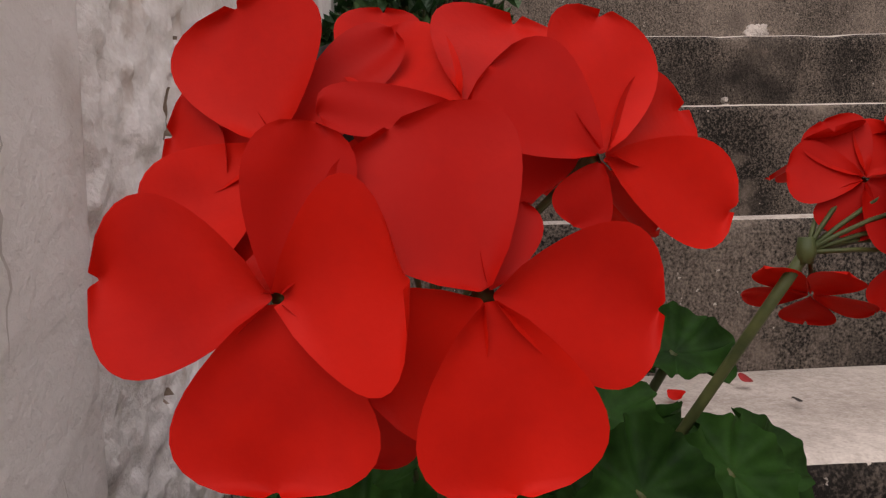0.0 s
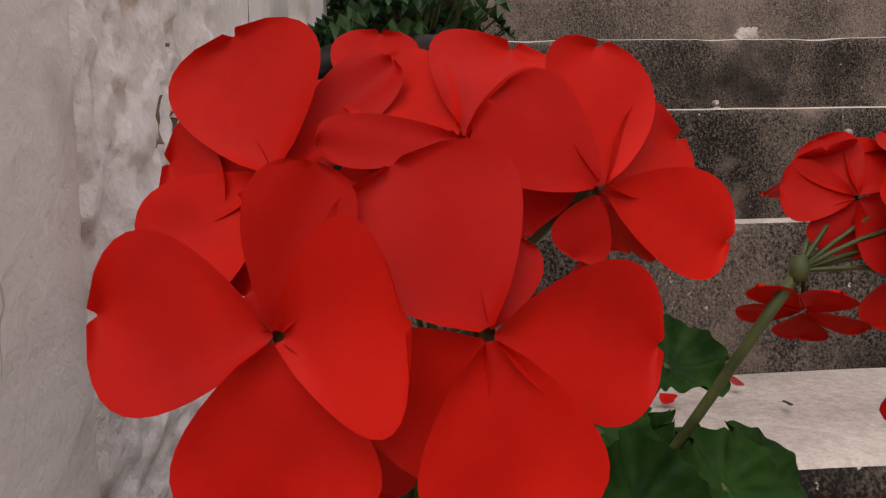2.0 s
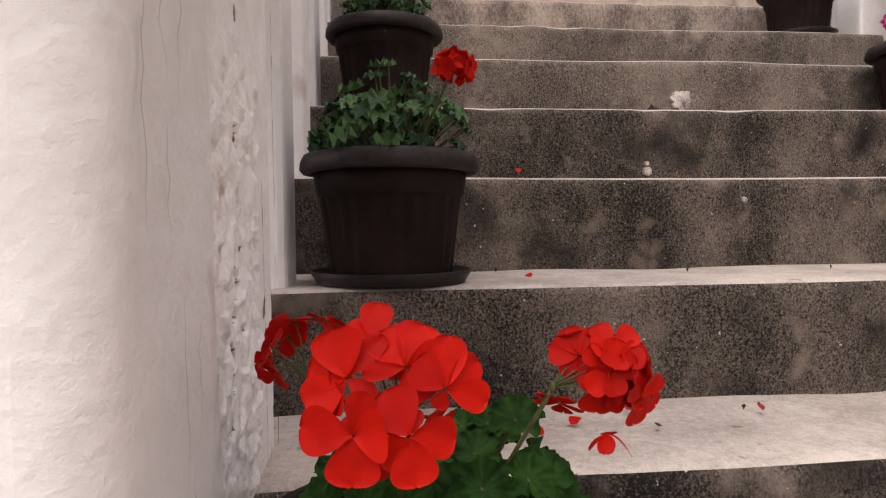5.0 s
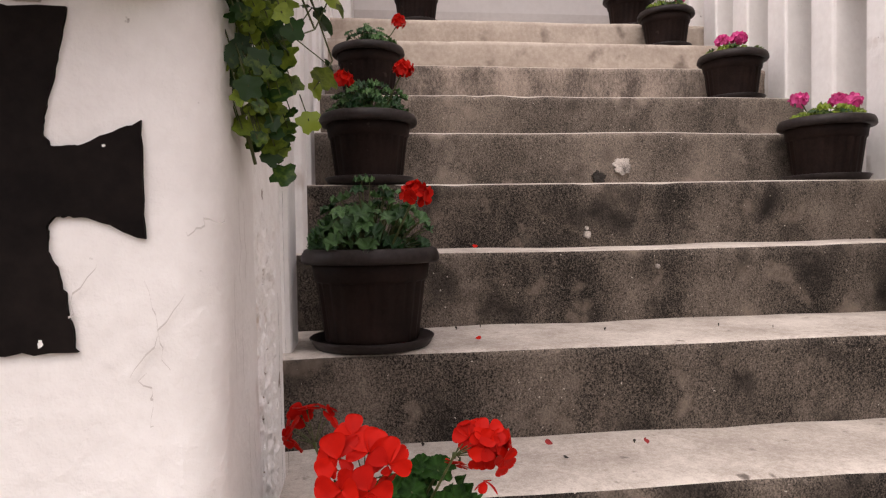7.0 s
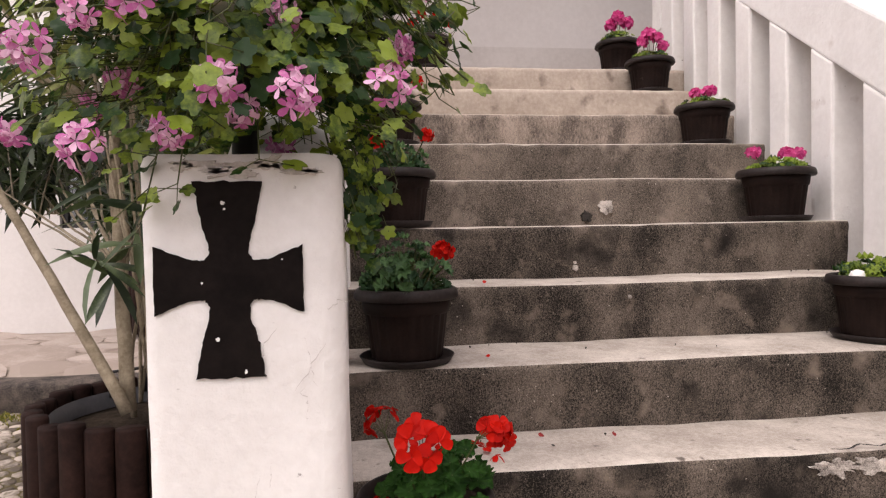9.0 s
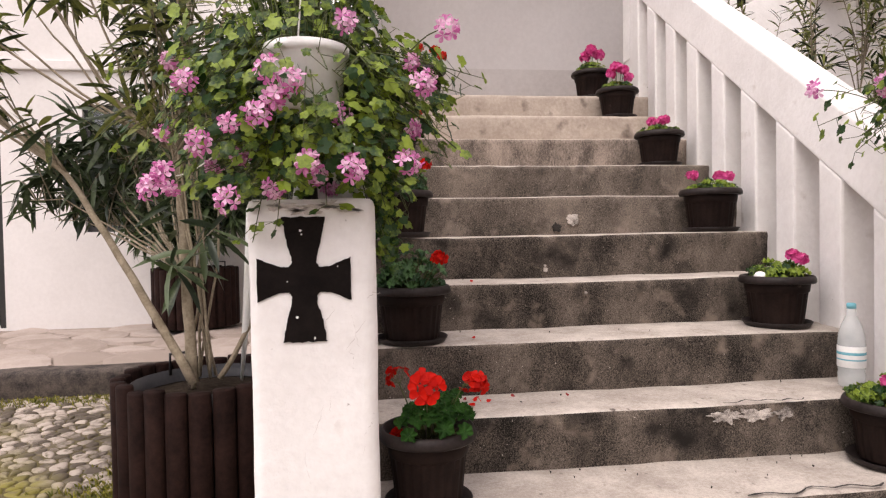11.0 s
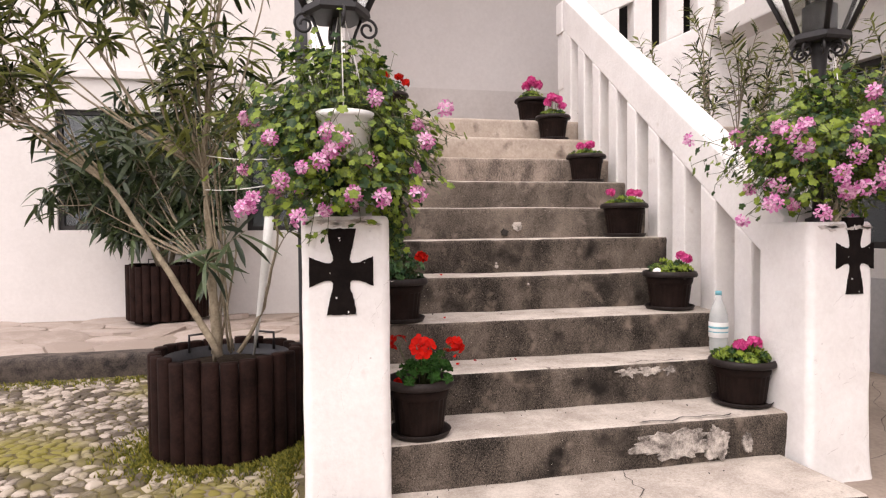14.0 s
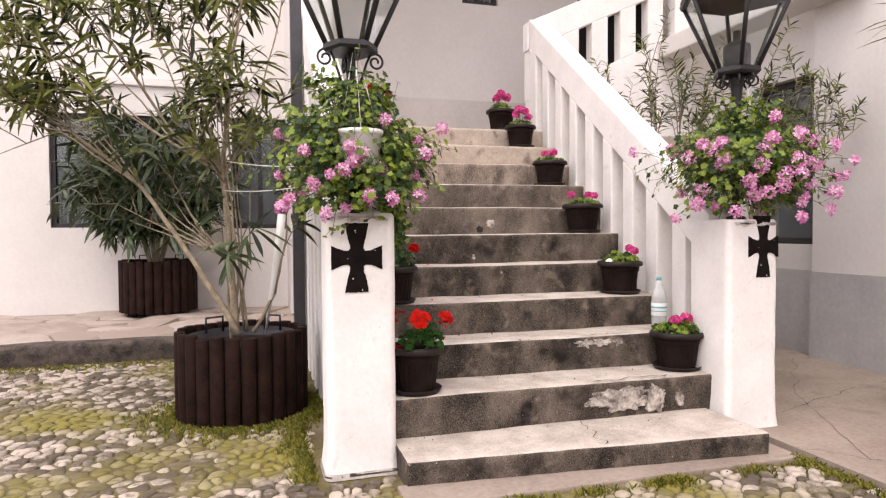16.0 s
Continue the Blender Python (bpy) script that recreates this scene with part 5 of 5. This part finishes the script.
        hd = part("flower_head", umbel_shape(head * rng.uniform(0.7, 1.3), head * 0.72, rng.randint(6, 11), rng, d, 0.58, 3, 2, 0.0).moved(Matrix.Translation(c)), PINK, b)
        part("flower_stalk", Shape().tube(bend(e * 0.8, c, 0.01, 4), 0.0016, 5), STEM, hd)
    return b


basket((-0.255, 0.13, 1.40), "white hanging bucket overgrown with trailing pink geraniums", 0.40, 0.30, 0.34, 31, 2100, 20,
       front=((-0.248, -0.24, 0.018), (-0.057, -0.28, -0.022), (-0.305, -0.22, -0.173), (-0.162, -0.26, -0.240), (0.011, -0.28, -0.159), (0.105, -0.28, -0.174), (0.226, -0.26, -0.157), (0.264, -0.22, 0.021), (-0.092, -0.28, -0.057), (-0.338, -0.20, -0.206), (0.096, -0.20, 0.167), (-0.065, -0.29, 0.035), (-0.02, -0.29, 0.01)),
       strays=((0.175, -0.01, -0.40), (0.17, 0.05, -0.30), (0.36, 0.03, 0.02), (0.37, -0.05, -0.10)), reach=0.8)
basket((1.855, 0.11, 1.40), "hanging flower basket with dense pink trailing geraniums", 0.46, 0.26, 0.32, 37, 2400, 34, bucket=False, reach=0.85, head=0.027,
       front=((-0.44, -0.22, 0.108), (-0.232, -0.30, -0.076), (-0.046, -0.31, -0.101), (0.144, -0.30, 0.128), (0.325, -0.26, 0.119), (-0.297, -0.28, -0.227), (-0.131, -0.31, -0.130), (-0.46, -0.20, -0.19), (0.078, -0.30, -0.255), (0.275, -0.28, -0.212), (-0.36, -0.26, 0.111), (-0.05, -0.26, 0.25), (-0.10, -0.30, 0.134), (0.31, -0.28, -0.125)))


for ends_ in (((-0.86, 1.13, 1.50), (-0.46, 0.10, 1.38)), ((-0.87, 1.13, 1.33), (-0.48, 0.08, 1.29))):
    string = thing("garden_string", ends_[0], "thin pale string tied from the oleander to the basket", "string", "tie strings")
    part("cord", Shape().tube(bend((0, 0, 0), Vector(ends_[1]) - Vector(ends_[0]), -0.012), 0.0022, 5), CORD, string)


# ---- palisade planters and oleanders ----
def planter(at, radius, height, count, label, feet=False):
    """A round tub of upright half-round timbers with an iron band."""
    t = thing("palisade_planter", at, label, "planter", "round timber planters")
    rng = random.Random(count)
    w = math.pi * radius / count
    lift = 0.035 if feet else 0.0
    for i in range(count):
        a = 2 * math.pi * i / count
        h = height + rng.uniform(-0.008, 0.008)
        s = Shape().lathe([(w * 0.93, lift), (w * 1.0, lift + 0.008), (w * 1.0, h - 0.008), (w * 0.93, h)], 10)
        part("timber", s.moved(Matrix.Translation((radius * math.cos(a), radius * math.sin(a), 0)) @ Matrix.Rotation(a, 4, "Z") @ Matrix.Diagonal((0.72, 1, 1, 1))), TIMBER, t)
    r = radius - w * 0.85
    part("liner", Shape().lathe([(r, lift + 0.01), (r, height - 0.03), (r - 0.008, height - 0.028), (r - 0.012, height - 0.10)], 40, closed=False), POLE, t)
    part("soil", Shape().lathe([(r - 0.005, height - 0.09), (r * 0.6, height - 0.07), (0.02, height - 0.06)], 32), SOIL, t)
    for a in (0.9, 2.2):
        c = Vector((r * 0.92 * math.cos(a), r * 0.92 * math.sin(a), height))
        tang = Vector((-math.sin(a), math.cos(a), 0)) * 0.06
        part("handle", Shape().tube([c - tang + Vector((0, 0, -0.05)), c - tang + Vector((0, 0, 0.045)), c + tang + Vector((0, 0, 0.045)), c + tang + Vector((0, 0, -0.05))], 0.008, 6), IRON, t)
    if feet:
        for i in range(4):
            a = i * 1.571 + 0.6
            part("foot", Shape().box(-0.04, 0.04, -0.04, 0.04, 0, lift + 0.005).moved(Matrix.Translation((radius * 0.8 * math.cos(a), radius * 0.8 * math.sin(a), 0))), TIMBER, t, smooth=False)
    return t


planter((-0.79, 1.27, 0), 0.355, 0.505, 26, "round planter of dark-stained half-round timbers on the cobbles")
planter((-1.77, 5.0, TERRACE), 0.375, 0.60, 26, "round dark timber planter standing on the terrace", True)
planter((2.55, 1.75, 0.03), 0.36, 0.56, 26, "round dark timber planter on the paving behind the balustrade")
planter((2.42, 0.95, 0.03), 0.30, 0.56, 24, "round dark timber planter behind the pillar")


def lance(length, width, rng, droop):
    """A narrow oleander leaf along +x."""
    rows = []
    for i in range(5):
        u = i / 4
        w = width * (0.12 + 0.88 * math.sin(math.pi * min(0.97, 0.06 + 0.9 * u)) ** 0.8) * (0 if i == 4 else 1) + 0.0004
        z = -droop * length * u * u
        rows.append([(length * u, -w / 2, z + w * 0.15), (length * u, 0, z), (length * u, w / 2, z + w * 0.15)])
    return Shape().grid(rows)


def oleander(at, label, stems, shoots, seed, leaf_mat, length=0.11, per=18, hang=0.45, rise=0.0):
    """A shrub: stems as lists of points from the base, and leafy shoots that grow from them."""
    rng = random.Random(seed)
    t = thing("oleander", at, label, "shrub", "oleanders")
    twigs, lv = Shape(), Shape()
    for k, (pts, r) in enumerate(stems):
        full = []
        for a, b in zip(pts, pts[1:]):
            full += [Vector(a).lerp(Vector(b), i / 5) + noise.noise_vector(Vector(a) * 3 + Vector((i, k, 0))) * 0.010 for i in range(5)]
        full.append(Vector(pts[-1]))
        part("stem", Shape().tube(full, [r * (1 - 0.8 * i / len(full)) for i in range(len(full))], 9), BARK, t)
    for k in range(shoots):
        pts, r = stems[k % len(stems)]
        u = rng.uniform(0.35, 1.0) ** 0.7
        seg = min(len(pts) - 2, int(u * (len(pts) - 1)))
        f = u * (len(pts) - 1) - seg
        p = Vector(pts[seg]).lerp(Vector(pts[seg + 1]), f)
        away = Vector((p.x, p.y, 0))
        away = away.normalized() if away.length > 0.05 else Vector((rng.uniform(-1, 1), rng.uniform(-1, 1), 0)).normalized()
        d = (away * rng.uniform(0.0, 0.9) + Vector((rng.uniform(-0.8, 0.8), rng.uniform(-0.8, 0.8), rng.uniform(0.35, 1.1) + rise))).normalized()
        L = rng.uniform(0.2, 0.55)
        q = p + d * L
        line = bend(p, q, 0.03, 7)
        twigs.tube(line, [0.0038 - 0.0003 * i for i in range(8)], 5)
        for i in range(per):
            s_ = 0.35 + 0.65 * i / per
            c = p.lerp(q, s_) + Vector((0, 0, 0.03 * math.sin(math.pi * s_)))
            a = rng.uniform(0, 6.283)
            side = d.orthogonal().normalized()
            out = side * math.cos(a) + d.cross(side) * math.sin(a)
            lean = rng.uniform(0.15, 0.95) if s_ < 0.85 else rng.uniform(0.8, 1.6)
            w = (out + d * lean + Vector((0, 0, -hang * rng.random()))).normalized()
            m = w.to_track_quat("X", "Z").to_matrix().to_4x4()
            lv.join(lance(length * rng.uniform(0.6, 1.2), length * rng.uniform(0.11, 0.175), rng, rng.uniform(0.0, 0.5)), Matrix.Translation(c) @ m @ Matrix.Rotation(rng.uniform(-0.9, 0.9), 4, "X"))
    part("twig_tangle", twigs, TWIG, t, kind="stuff")
    part("foliage", lv, leaf_mat, t, kind="stuff")
    return t


rng = random.Random(64)
tall_stems = [([(0, -0.06, 0), (-0.03, -0.02, 0.5), (-0.06, 0.02, 0.97), (-0.02, 0.06, 1.5), (0.10, 0.1, 2.2)], 0.024),
              ([(0.02, -0.12, 0), (-0.22, -0.05, 0.42), (-0.50, 0.05, 0.85), (-0.85, 0.05, 1.15), (-1.25, 0.0, 1.40)], 0.019),
              ([(0.10, -0.02, 0), (0.22, 0.0, 0.22), (0.30, 0.02, 0.55), (0.28, 0.02, 0.85)], 0.012)]
for k in range(11):
    x, y, z = rng.uniform(-1.25, 0.50), rng.uniform(-0.25, 0.40), rng.uniform(1.5, 2.5)
    tall_stems.append(([(-0.06, 0.02, 0.93), (x * 0.35 - 0.03, y * 0.4, 1.18), (x * 0.75, y * 0.8, 1.5 + 0.3 * (z - 1.5)), (x, y, z)], 0.007))
for k in range(7):
    x, y, z = rng.uniform(-0.15, 0.25), rng.uniform(-0.1, 0.15), rng.uniform(1.2, 2.1)
    tall_stems.append(([(rng.uniform(-0.03, 0.08), rng.uniform(-0.05, 0.05), 0), (x * 0.4 + 0.04, y * 0.5, 0.5), (x * 0.8, y, 1.1), (x, y, z)], 0.0065))
for k in range(5):
    z = rng.uniform(0.95, 1.75)
    tall_stems.append(([(-0.50, 0.05, 0.85), (-0.70 - 0.05 * k, 0.0, 1.15), (-1.0 - 0.08 * k, rng.uniform(-0.2, 0.2), z)], 0.0065))
oleander((-0.82, 1.17, 0.50), "tall open oleander shrub with pale stems in a timber planter", tall_stems, 172, 41, OLEANDER, 0.15, per=13)
oleander((-1.80, 5.0, TERRACE + 0.52), "dense dark oleander in a timber planter on the terrace",
         [([(0.05 * math.cos(a), 0.05 * math.sin(a), 0), (0.22 * math.cos(a), 0.22 * math.sin(a), 0.6), (0.60 * r * math.cos(a), r * math.sin(a) * 0.4, h * 0.93)], 0.012)
          for a, r, h in ((0.2, 0.95, 1.3), (1.0, 0.45, 1.8), (1.9, 0.5, 1.7), (2.7, 1.0, 1.35), (3.4, 1.15, 0.9), (4.2, 0.8, 1.1), (5.0, 0.6, 1.5), (5.7, 0.95, 0.8), (3.0, 0.55, 1.9), (4.6, 0.7, 0.6), (3.7, 0.9, 0.55), (0.0, 1.0, 0.7), (3.9, 0.7, 0.15), (4.5, 0.6, 0.25), (5.2, 0.75, 0.2), (5.8, 0.8, 0.4), (3.3, 0.8, 0.3), (4.8, 0.9, 0.9))],
         250, 43, DARKLEAF, 0.23, per=13, hang=1.5)
oleander((2.55, 1.75, 0.50), "slender oleander in a planter behind the balustrade",
         [([(0.04 * math.cos(a), 0.04 * math.sin(a), 0), (0.15 * math.cos(a), 0.15 * math.sin(a), 0.7), (r * math.cos(a), r * math.sin(a), h)], 0.012)
          for a, r, h in ((0.3, 0.45, 1.55), (1.4, 0.25, 1.8), (2.6, 0.5, 1.65), (3.3, 0.2, 2.0), (4.3, 0.45, 1.5), (5.4, 0.3, 1.75), (2.9, 0.65, 1.5))],
         112, 47, OLEANDER, 0.085, per=18, hang=0.15, rise=1.5)
oleander((2.42, 0.95, 0.50), "slender oleander in a planter behind the pillar",
         [([(0.04, 0, 0), (0.2, -0.05, 0.6), (x, y, h)], 0.012)
          for x, y, h in ((0.4, 0.1, 1.65), (0.6, -0.05, 1.55), (0.85, -0.1, 1.4), (1.05, 0.0, 1.25), (0.6, -0.2, 1.25), (0.15, 0.2, 1.6), (1.12, -0.1, 1.35))],
         92, 53, OLEANDER, 0.085, per=18, hang=0.15, rise=1.3)

drooping = [([(0.10, -0.18, 0), (0.09, -0.20, 0.28), (0.07, -0.20, 0.52), (-0.10, 0.20, 0.95)], 0.011)]
for x, y, h in ((-0.50, 0.50, 0.72), (-0.62, 0.70, 0.85), (-0.76, 0.60, 0.75), (-0.45, 0.75, 0.95), (-0.70, 0.80, 1.0), (-0.32, 0.60, 0.90), (-0.82, 0.45, 0.85), (-0.40, 0.40, 1.05)):
    drooping.append(([(0.07, -0.20, 0.52), (x * 0.35, y * 0.25, 0.30 + h * 0.45), (x * 0.75, y * 0.75, h), (x, y, h)], 0.006))
oleander((-0.95, 1.42, 0.43), "oleander with long dark drooping leaves in the timber planter", drooping, 58, 59, DARKLEAF, 0.19, per=12, hang=1.4)


def yucca(at, height, label, seed):
    """A bare trunk with a tuft of long pointed leaves, in a round pot."""
    rng = random.Random(seed)
    t = thing("yucca", at, label, "plant")
    pot = Shape().lathe([(0.14, 0), (0.15, 0.006), (0.185, 0.30), (0.20, 0.305), (0.20, 0.335), (0.19, 0.338), (0.178, 0.30), (0.17, 0.27)], 40)
    part("pot_body", pot, PLASTIC, t)
    part("soil", Shape().lathe([(0.176, 0.28), (0.12, 0.29), (0.02, 0.295)], 24), SOIL, t)
    line = [(0.02 * math.sin(i * 0.9), 0.015 * math.cos(i), 0.27 + (height - 0.27) * i / 12) for i in range(13)]
    part("trunk", Shape().tube(line, [0.035 - 0.0012 * i for i in range(13)], 10), BARK, t)
    for _ in range(46):
        a, el = rng.uniform(0, 6.283), rng.uniform(-0.3, 1.3)
        d = Vector((math.cos(a) * math.cos(el), math.sin(a) * math.cos(el), math.sin(el)))
        m = d.to_track_quat("X", "Z").to_matrix().to_4x4()
        part("leaf", lance(rng.uniform(0.32, 0.46), rng.uniform(0.020, 0.030), rng, rng.uniform(0.1, 0.7)).moved(Matrix.Translation((line[-1][0], line[-1][1], height - rng.uniform(0, 0.10))) @ m), OLEANDER, t)
    return t


yucca((3.08, -0.05, 0.03), 2.30, "tall yucca with pointed green leaves on the paving", 71)

# white pole leaning in the planter, water bottle on a step
pebble = thing("white_stone", (1.450, 0.815, step_z(4) + 0.183), "small white stone lying in a flower pot", "stone")
part("stone", Shape().lathe([(0.012, 0.0), (0.024, 0.010), (0.026, 0.024), (0.018, 0.038), (0.006, 0.043)], 9), PLASTER, pebble)
rod = thing("white_pole", (-0.655, 1.20, 0.47), "white rolled cover leaning against the pillar", "pole")
part("shaft", Shape().tube([(0, 0.05, 0), (0.03, -0.02, 0.2), (0.075, -0.12, 0.5), (0.10, -0.18, 0.72)], [0.006, 0.013, 0.022, 0.024], 12), WHITEPLASTIC, rod)
bottle = thing("water_bottle", (1.625, 0.545, step_z(3) + 0.004), "clear plastic water bottle with a pale label, standing on a step", "bottle")
part("body", Shape().lathe([(0.030, 0), (0.036, 0.006), (0.038, 0.05), (0.036, 0.06), (0.038, 0.07), (0.038, 0.16), (0.036, 0.19), (0.028, 0.225), (0.014, 0.262), (0.013, 0.285)], 28).moved(Matrix.Diagonal((1.18, 1.18, 1, 1))), CLEAR, bottle)
part("cap", Shape().lathe([(0.0155, 0.285), (0.0155, 0.302), (0.012, 0.305)], 20), LABELBLUE, bottle, "teal screw cap")
part("bottle_label", Shape().lathe([(0.0386, 0.075), (0.0390, 0.076), (0.0390, 0.150), (0.0386, 0.151)], 28, closed=False).moved(Matrix.Diagonal((1.18, 1.18, 1, 1))), WHITEPLASTIC, bottle, "pale paper label with teal print")
for z, h in ((0.120, 0.009), (0.100, 0.004)):
    part("print_bar", Shape().lathe([(0.0391, z), (0.0393, z + 0.001), (0.0393, z + h), (0.0391, z + h + 0.001)], 28, closed=False).moved(Matrix.Diagonal((1.18, 1.18, 1, 1))), LABELBLUE, bottle)


# ---- moss and grass, flagstones, cobbles ----
def blades(name, spots, parent, seed, height=0.028):
    rng = random.Random(seed)
    s = Shape()
    for x, y in spots:
        for _ in range(5):
            a, h = rng.uniform(0, 6.283), height * rng.uniform(0.4, 1.2)
            px, py = x + rng.gauss(0, 0.012), y + rng.gauss(0, 0.012)
            dx, dy = math.cos(a), math.sin(a)
            w = 0.004
            s.add([(px - dy * w, py + dx * w, 0), (px + dy * w, py - dx * w, 0), (px + dx * h * 0.3 + dy * w * 0.7, py + dy * h * 0.3 - dx * w * 0.7, h * 0.7), (px + dx * h * 0.7, py + dy * h * 0.7, h)], [(0, 1, 2), (0, 2, 3)])
    return part(name, s, GRASS, parent, kind="stuff", smooth=False)


rng = random.Random(5)
spots = []
for _ in range(1700):
    a = rng.uniform(0, 6.283)
    r = 0.38 + abs(rng.gauss(0, 0.10))
    x, y = -0.79 + r * math.cos(a), 1.27 + r * math.sin(a)
    spots.append((x, y))
spots += [(-0.47 - abs(rng.gauss(0, 0.05)), rng.uniform(0.0, 1.2)) for _ in range(800)]
spots += [(rng.choice((0.28, 0.36, 0.62, 0.95, 1.02, 1.45, 1.70)) + rng.gauss(0, 0.05), -0.42 - abs(rng.gauss(0, 0.035))) for _ in range(330)]
spots += [(rng.uniform(-3.4, -0.7), 3.03 - abs(rng.gauss(0, 0.10))) for _ in range(500)]
spots += [(1.76 - abs(rng.gauss(0, 0.03)), rng.uniform(-1.1, -0.35)) for _ in range(200)]
grass = tagged(blades("grass_tufts", spots, None, 3), "short moss and grass tufts round the planter and pillar", "grass", kind="stuff")


def clip(poly, px, py, nx, ny):
    out = []
    for i, a in enumerate(poly):
        b = poly[(i + 1) % len(poly)]
        da, db = (a[0] - px) * nx + (a[1] - py) * ny, (b[0] - px) * nx + (b[1] - py) * ny
        if da <= 0:
            out.append(a)
        if da * db < 0:
            t = da / (da - db)
            out.append((a[0] + (b[0] - a[0]) * t, a[1] + (b[1] - a[1]) * t))
    return out


def cells(x0, x1, y0, y1, size, seed, gap, jitter=0.38, stretch=1.0):
    """Irregular stones packed over a rectangle: outlines, each with its middle."""
    rng = random.Random(seed)
    nx, ny = max(1, round((x1 - x0) / size / stretch)), max(1, round((y1 - y0) / size))
    sx, sy = (x1 - x0) / nx, (y1 - y0) / ny
    pts = {(i, j): (x0 + sx * (i + 0.5 + (0.5 if j % 2 else 0) + rng.uniform(-jitter, jitter)), y0 + sy * (j + 0.5 + rng.uniform(-jitter, jitter))) for i in range(-2, nx + 2) for j in range(-2, ny + 2)}
    for i in range(nx):
        for j in range(ny):
            c = pts[i, j]
            poly = [(c[0] - sx * 2, c[1] - sy * 2), (c[0] + sx * 2, c[1] - sy * 2), (c[0] + sx * 2, c[1] + sy * 2), (c[0] - sx * 2, c[1] + sy * 2)]
            for di in range(-2, 3):
                for dj in range(-2, 3):
                    q = pts.get((i + di, j + dj))
                    if q is None or (di == 0 and dj == 0):
                        continue
                    ex, ey = q[0] - c[0], q[1] - c[1]
                    L = math.hypot(ex, ey)
                    poly = clip(poly, c[0] + ex / 2 - ex / L * gap / 2, c[1] + ey / 2 - ey / L * gap / 2, ex / L, ey / L)
                    if len(poly) < 3:
                        break
                if len(poly) < 3:
                    break
            if len(poly) >= 3:
                yield c, poly


def stone(poly, c, height, dome, rng, z=0.0):
    """A rounded stone on an outline: about forty triangles."""
    soft = []
    for i, a in enumerate(poly):
        b = poly[(i + 1) % len(poly)]
        soft += [(a[0] * 0.72 + b[0] * 0.28, a[1] * 0.72 + b[1] * 0.28), (a[0] * 0.28 + b[0] * 0.72, a[1] * 0.28 + b[1] * 0.72)]
    if len(soft) > 10:
        soft = soft[::2] if len(soft) > 14 else soft
    n = len(soft)
    tilt = (rng.uniform(-0.1, 0.1), rng.uniform(-0.1, 0.1))
    v = []
    for k, h in ((1.0, -0.02), (0.97, height * 0.45), (0.70, height * 0.9)):
        for x, y in soft:
            dx, dy = (x - c[0]) * k, (y - c[1]) * k
            v.append((c[0] + dx, c[1] + dy, z + h + (dx * tilt[0] + dy * tilt[1]) * (h > 0)))
    v.append((c[0], c[1], z + height * (1 + dome)))
    f = [(r * n + i, r * n + (i + 1) % n, (r + 1) * n + (i + 1) % n, (r + 1) * n + i) for r in range(2) for i in range(n)]
    f += [(2 * n + i, 2 * n + (i + 1) % n, 3 * n) for i in range(n)]
    return Shape().add(v, f)


rng = random.Random(77)
for c, poly in cells(-3.6, -0.36, 3.32, 5.40, 0.42, 5, 0.005, 0.3, 1.3):
    if (c[0] + 1.8) ** 2 + (c[1] - 5.0) ** 2 < 0.02:
        continue
    part("flagstone", stone(poly, c, 0.020, 0.02, rng, TERRACE - 0.022), FLAG, terrace, smooth=False)

near, far = [], Shape()
for region in ((-3.7, -0.47, -1.7, 3.05, 0.056), (-0.47, 1.74, -1.7, -0.40, 0.054), (-0.62, -0.47, 0.34, 3.05, 0.050), (-0.47, -0.15, -0.42, -0.03, 0.050), (-3.7, 1.74, -4.6, -1.7, 0.075), (-7.5, -3.7, -4.6, 3.05, 0.085)):
    for c, poly in cells(*region[:4], region[4], 9, 0.009, 0.45, 1.5):
        if math.hypot(c[0] + 0.79, c[1] - 1.27) < 0.40 or (-0.48 < c[0] < -0.05 and -0.02 < c[1] < 0.36):
            continue
        s = stone(poly, c, rng.uniform(0.006, 0.015), 0.10, rng)
        if -1.25 < c[1] < -0.42 and c[0] > 0.2 or (c[1] < 0.62 and -1.95 < c[0] < -0.5):
            near.append(s)
        else:
            far.join(s)
for s in near[:300]:
    part("cobblestone", s, COBBLE, ground)
for s in near[300:]:
    far.join(s)
part("cobblestones", far, COBBLES, ground, kind="stuff")
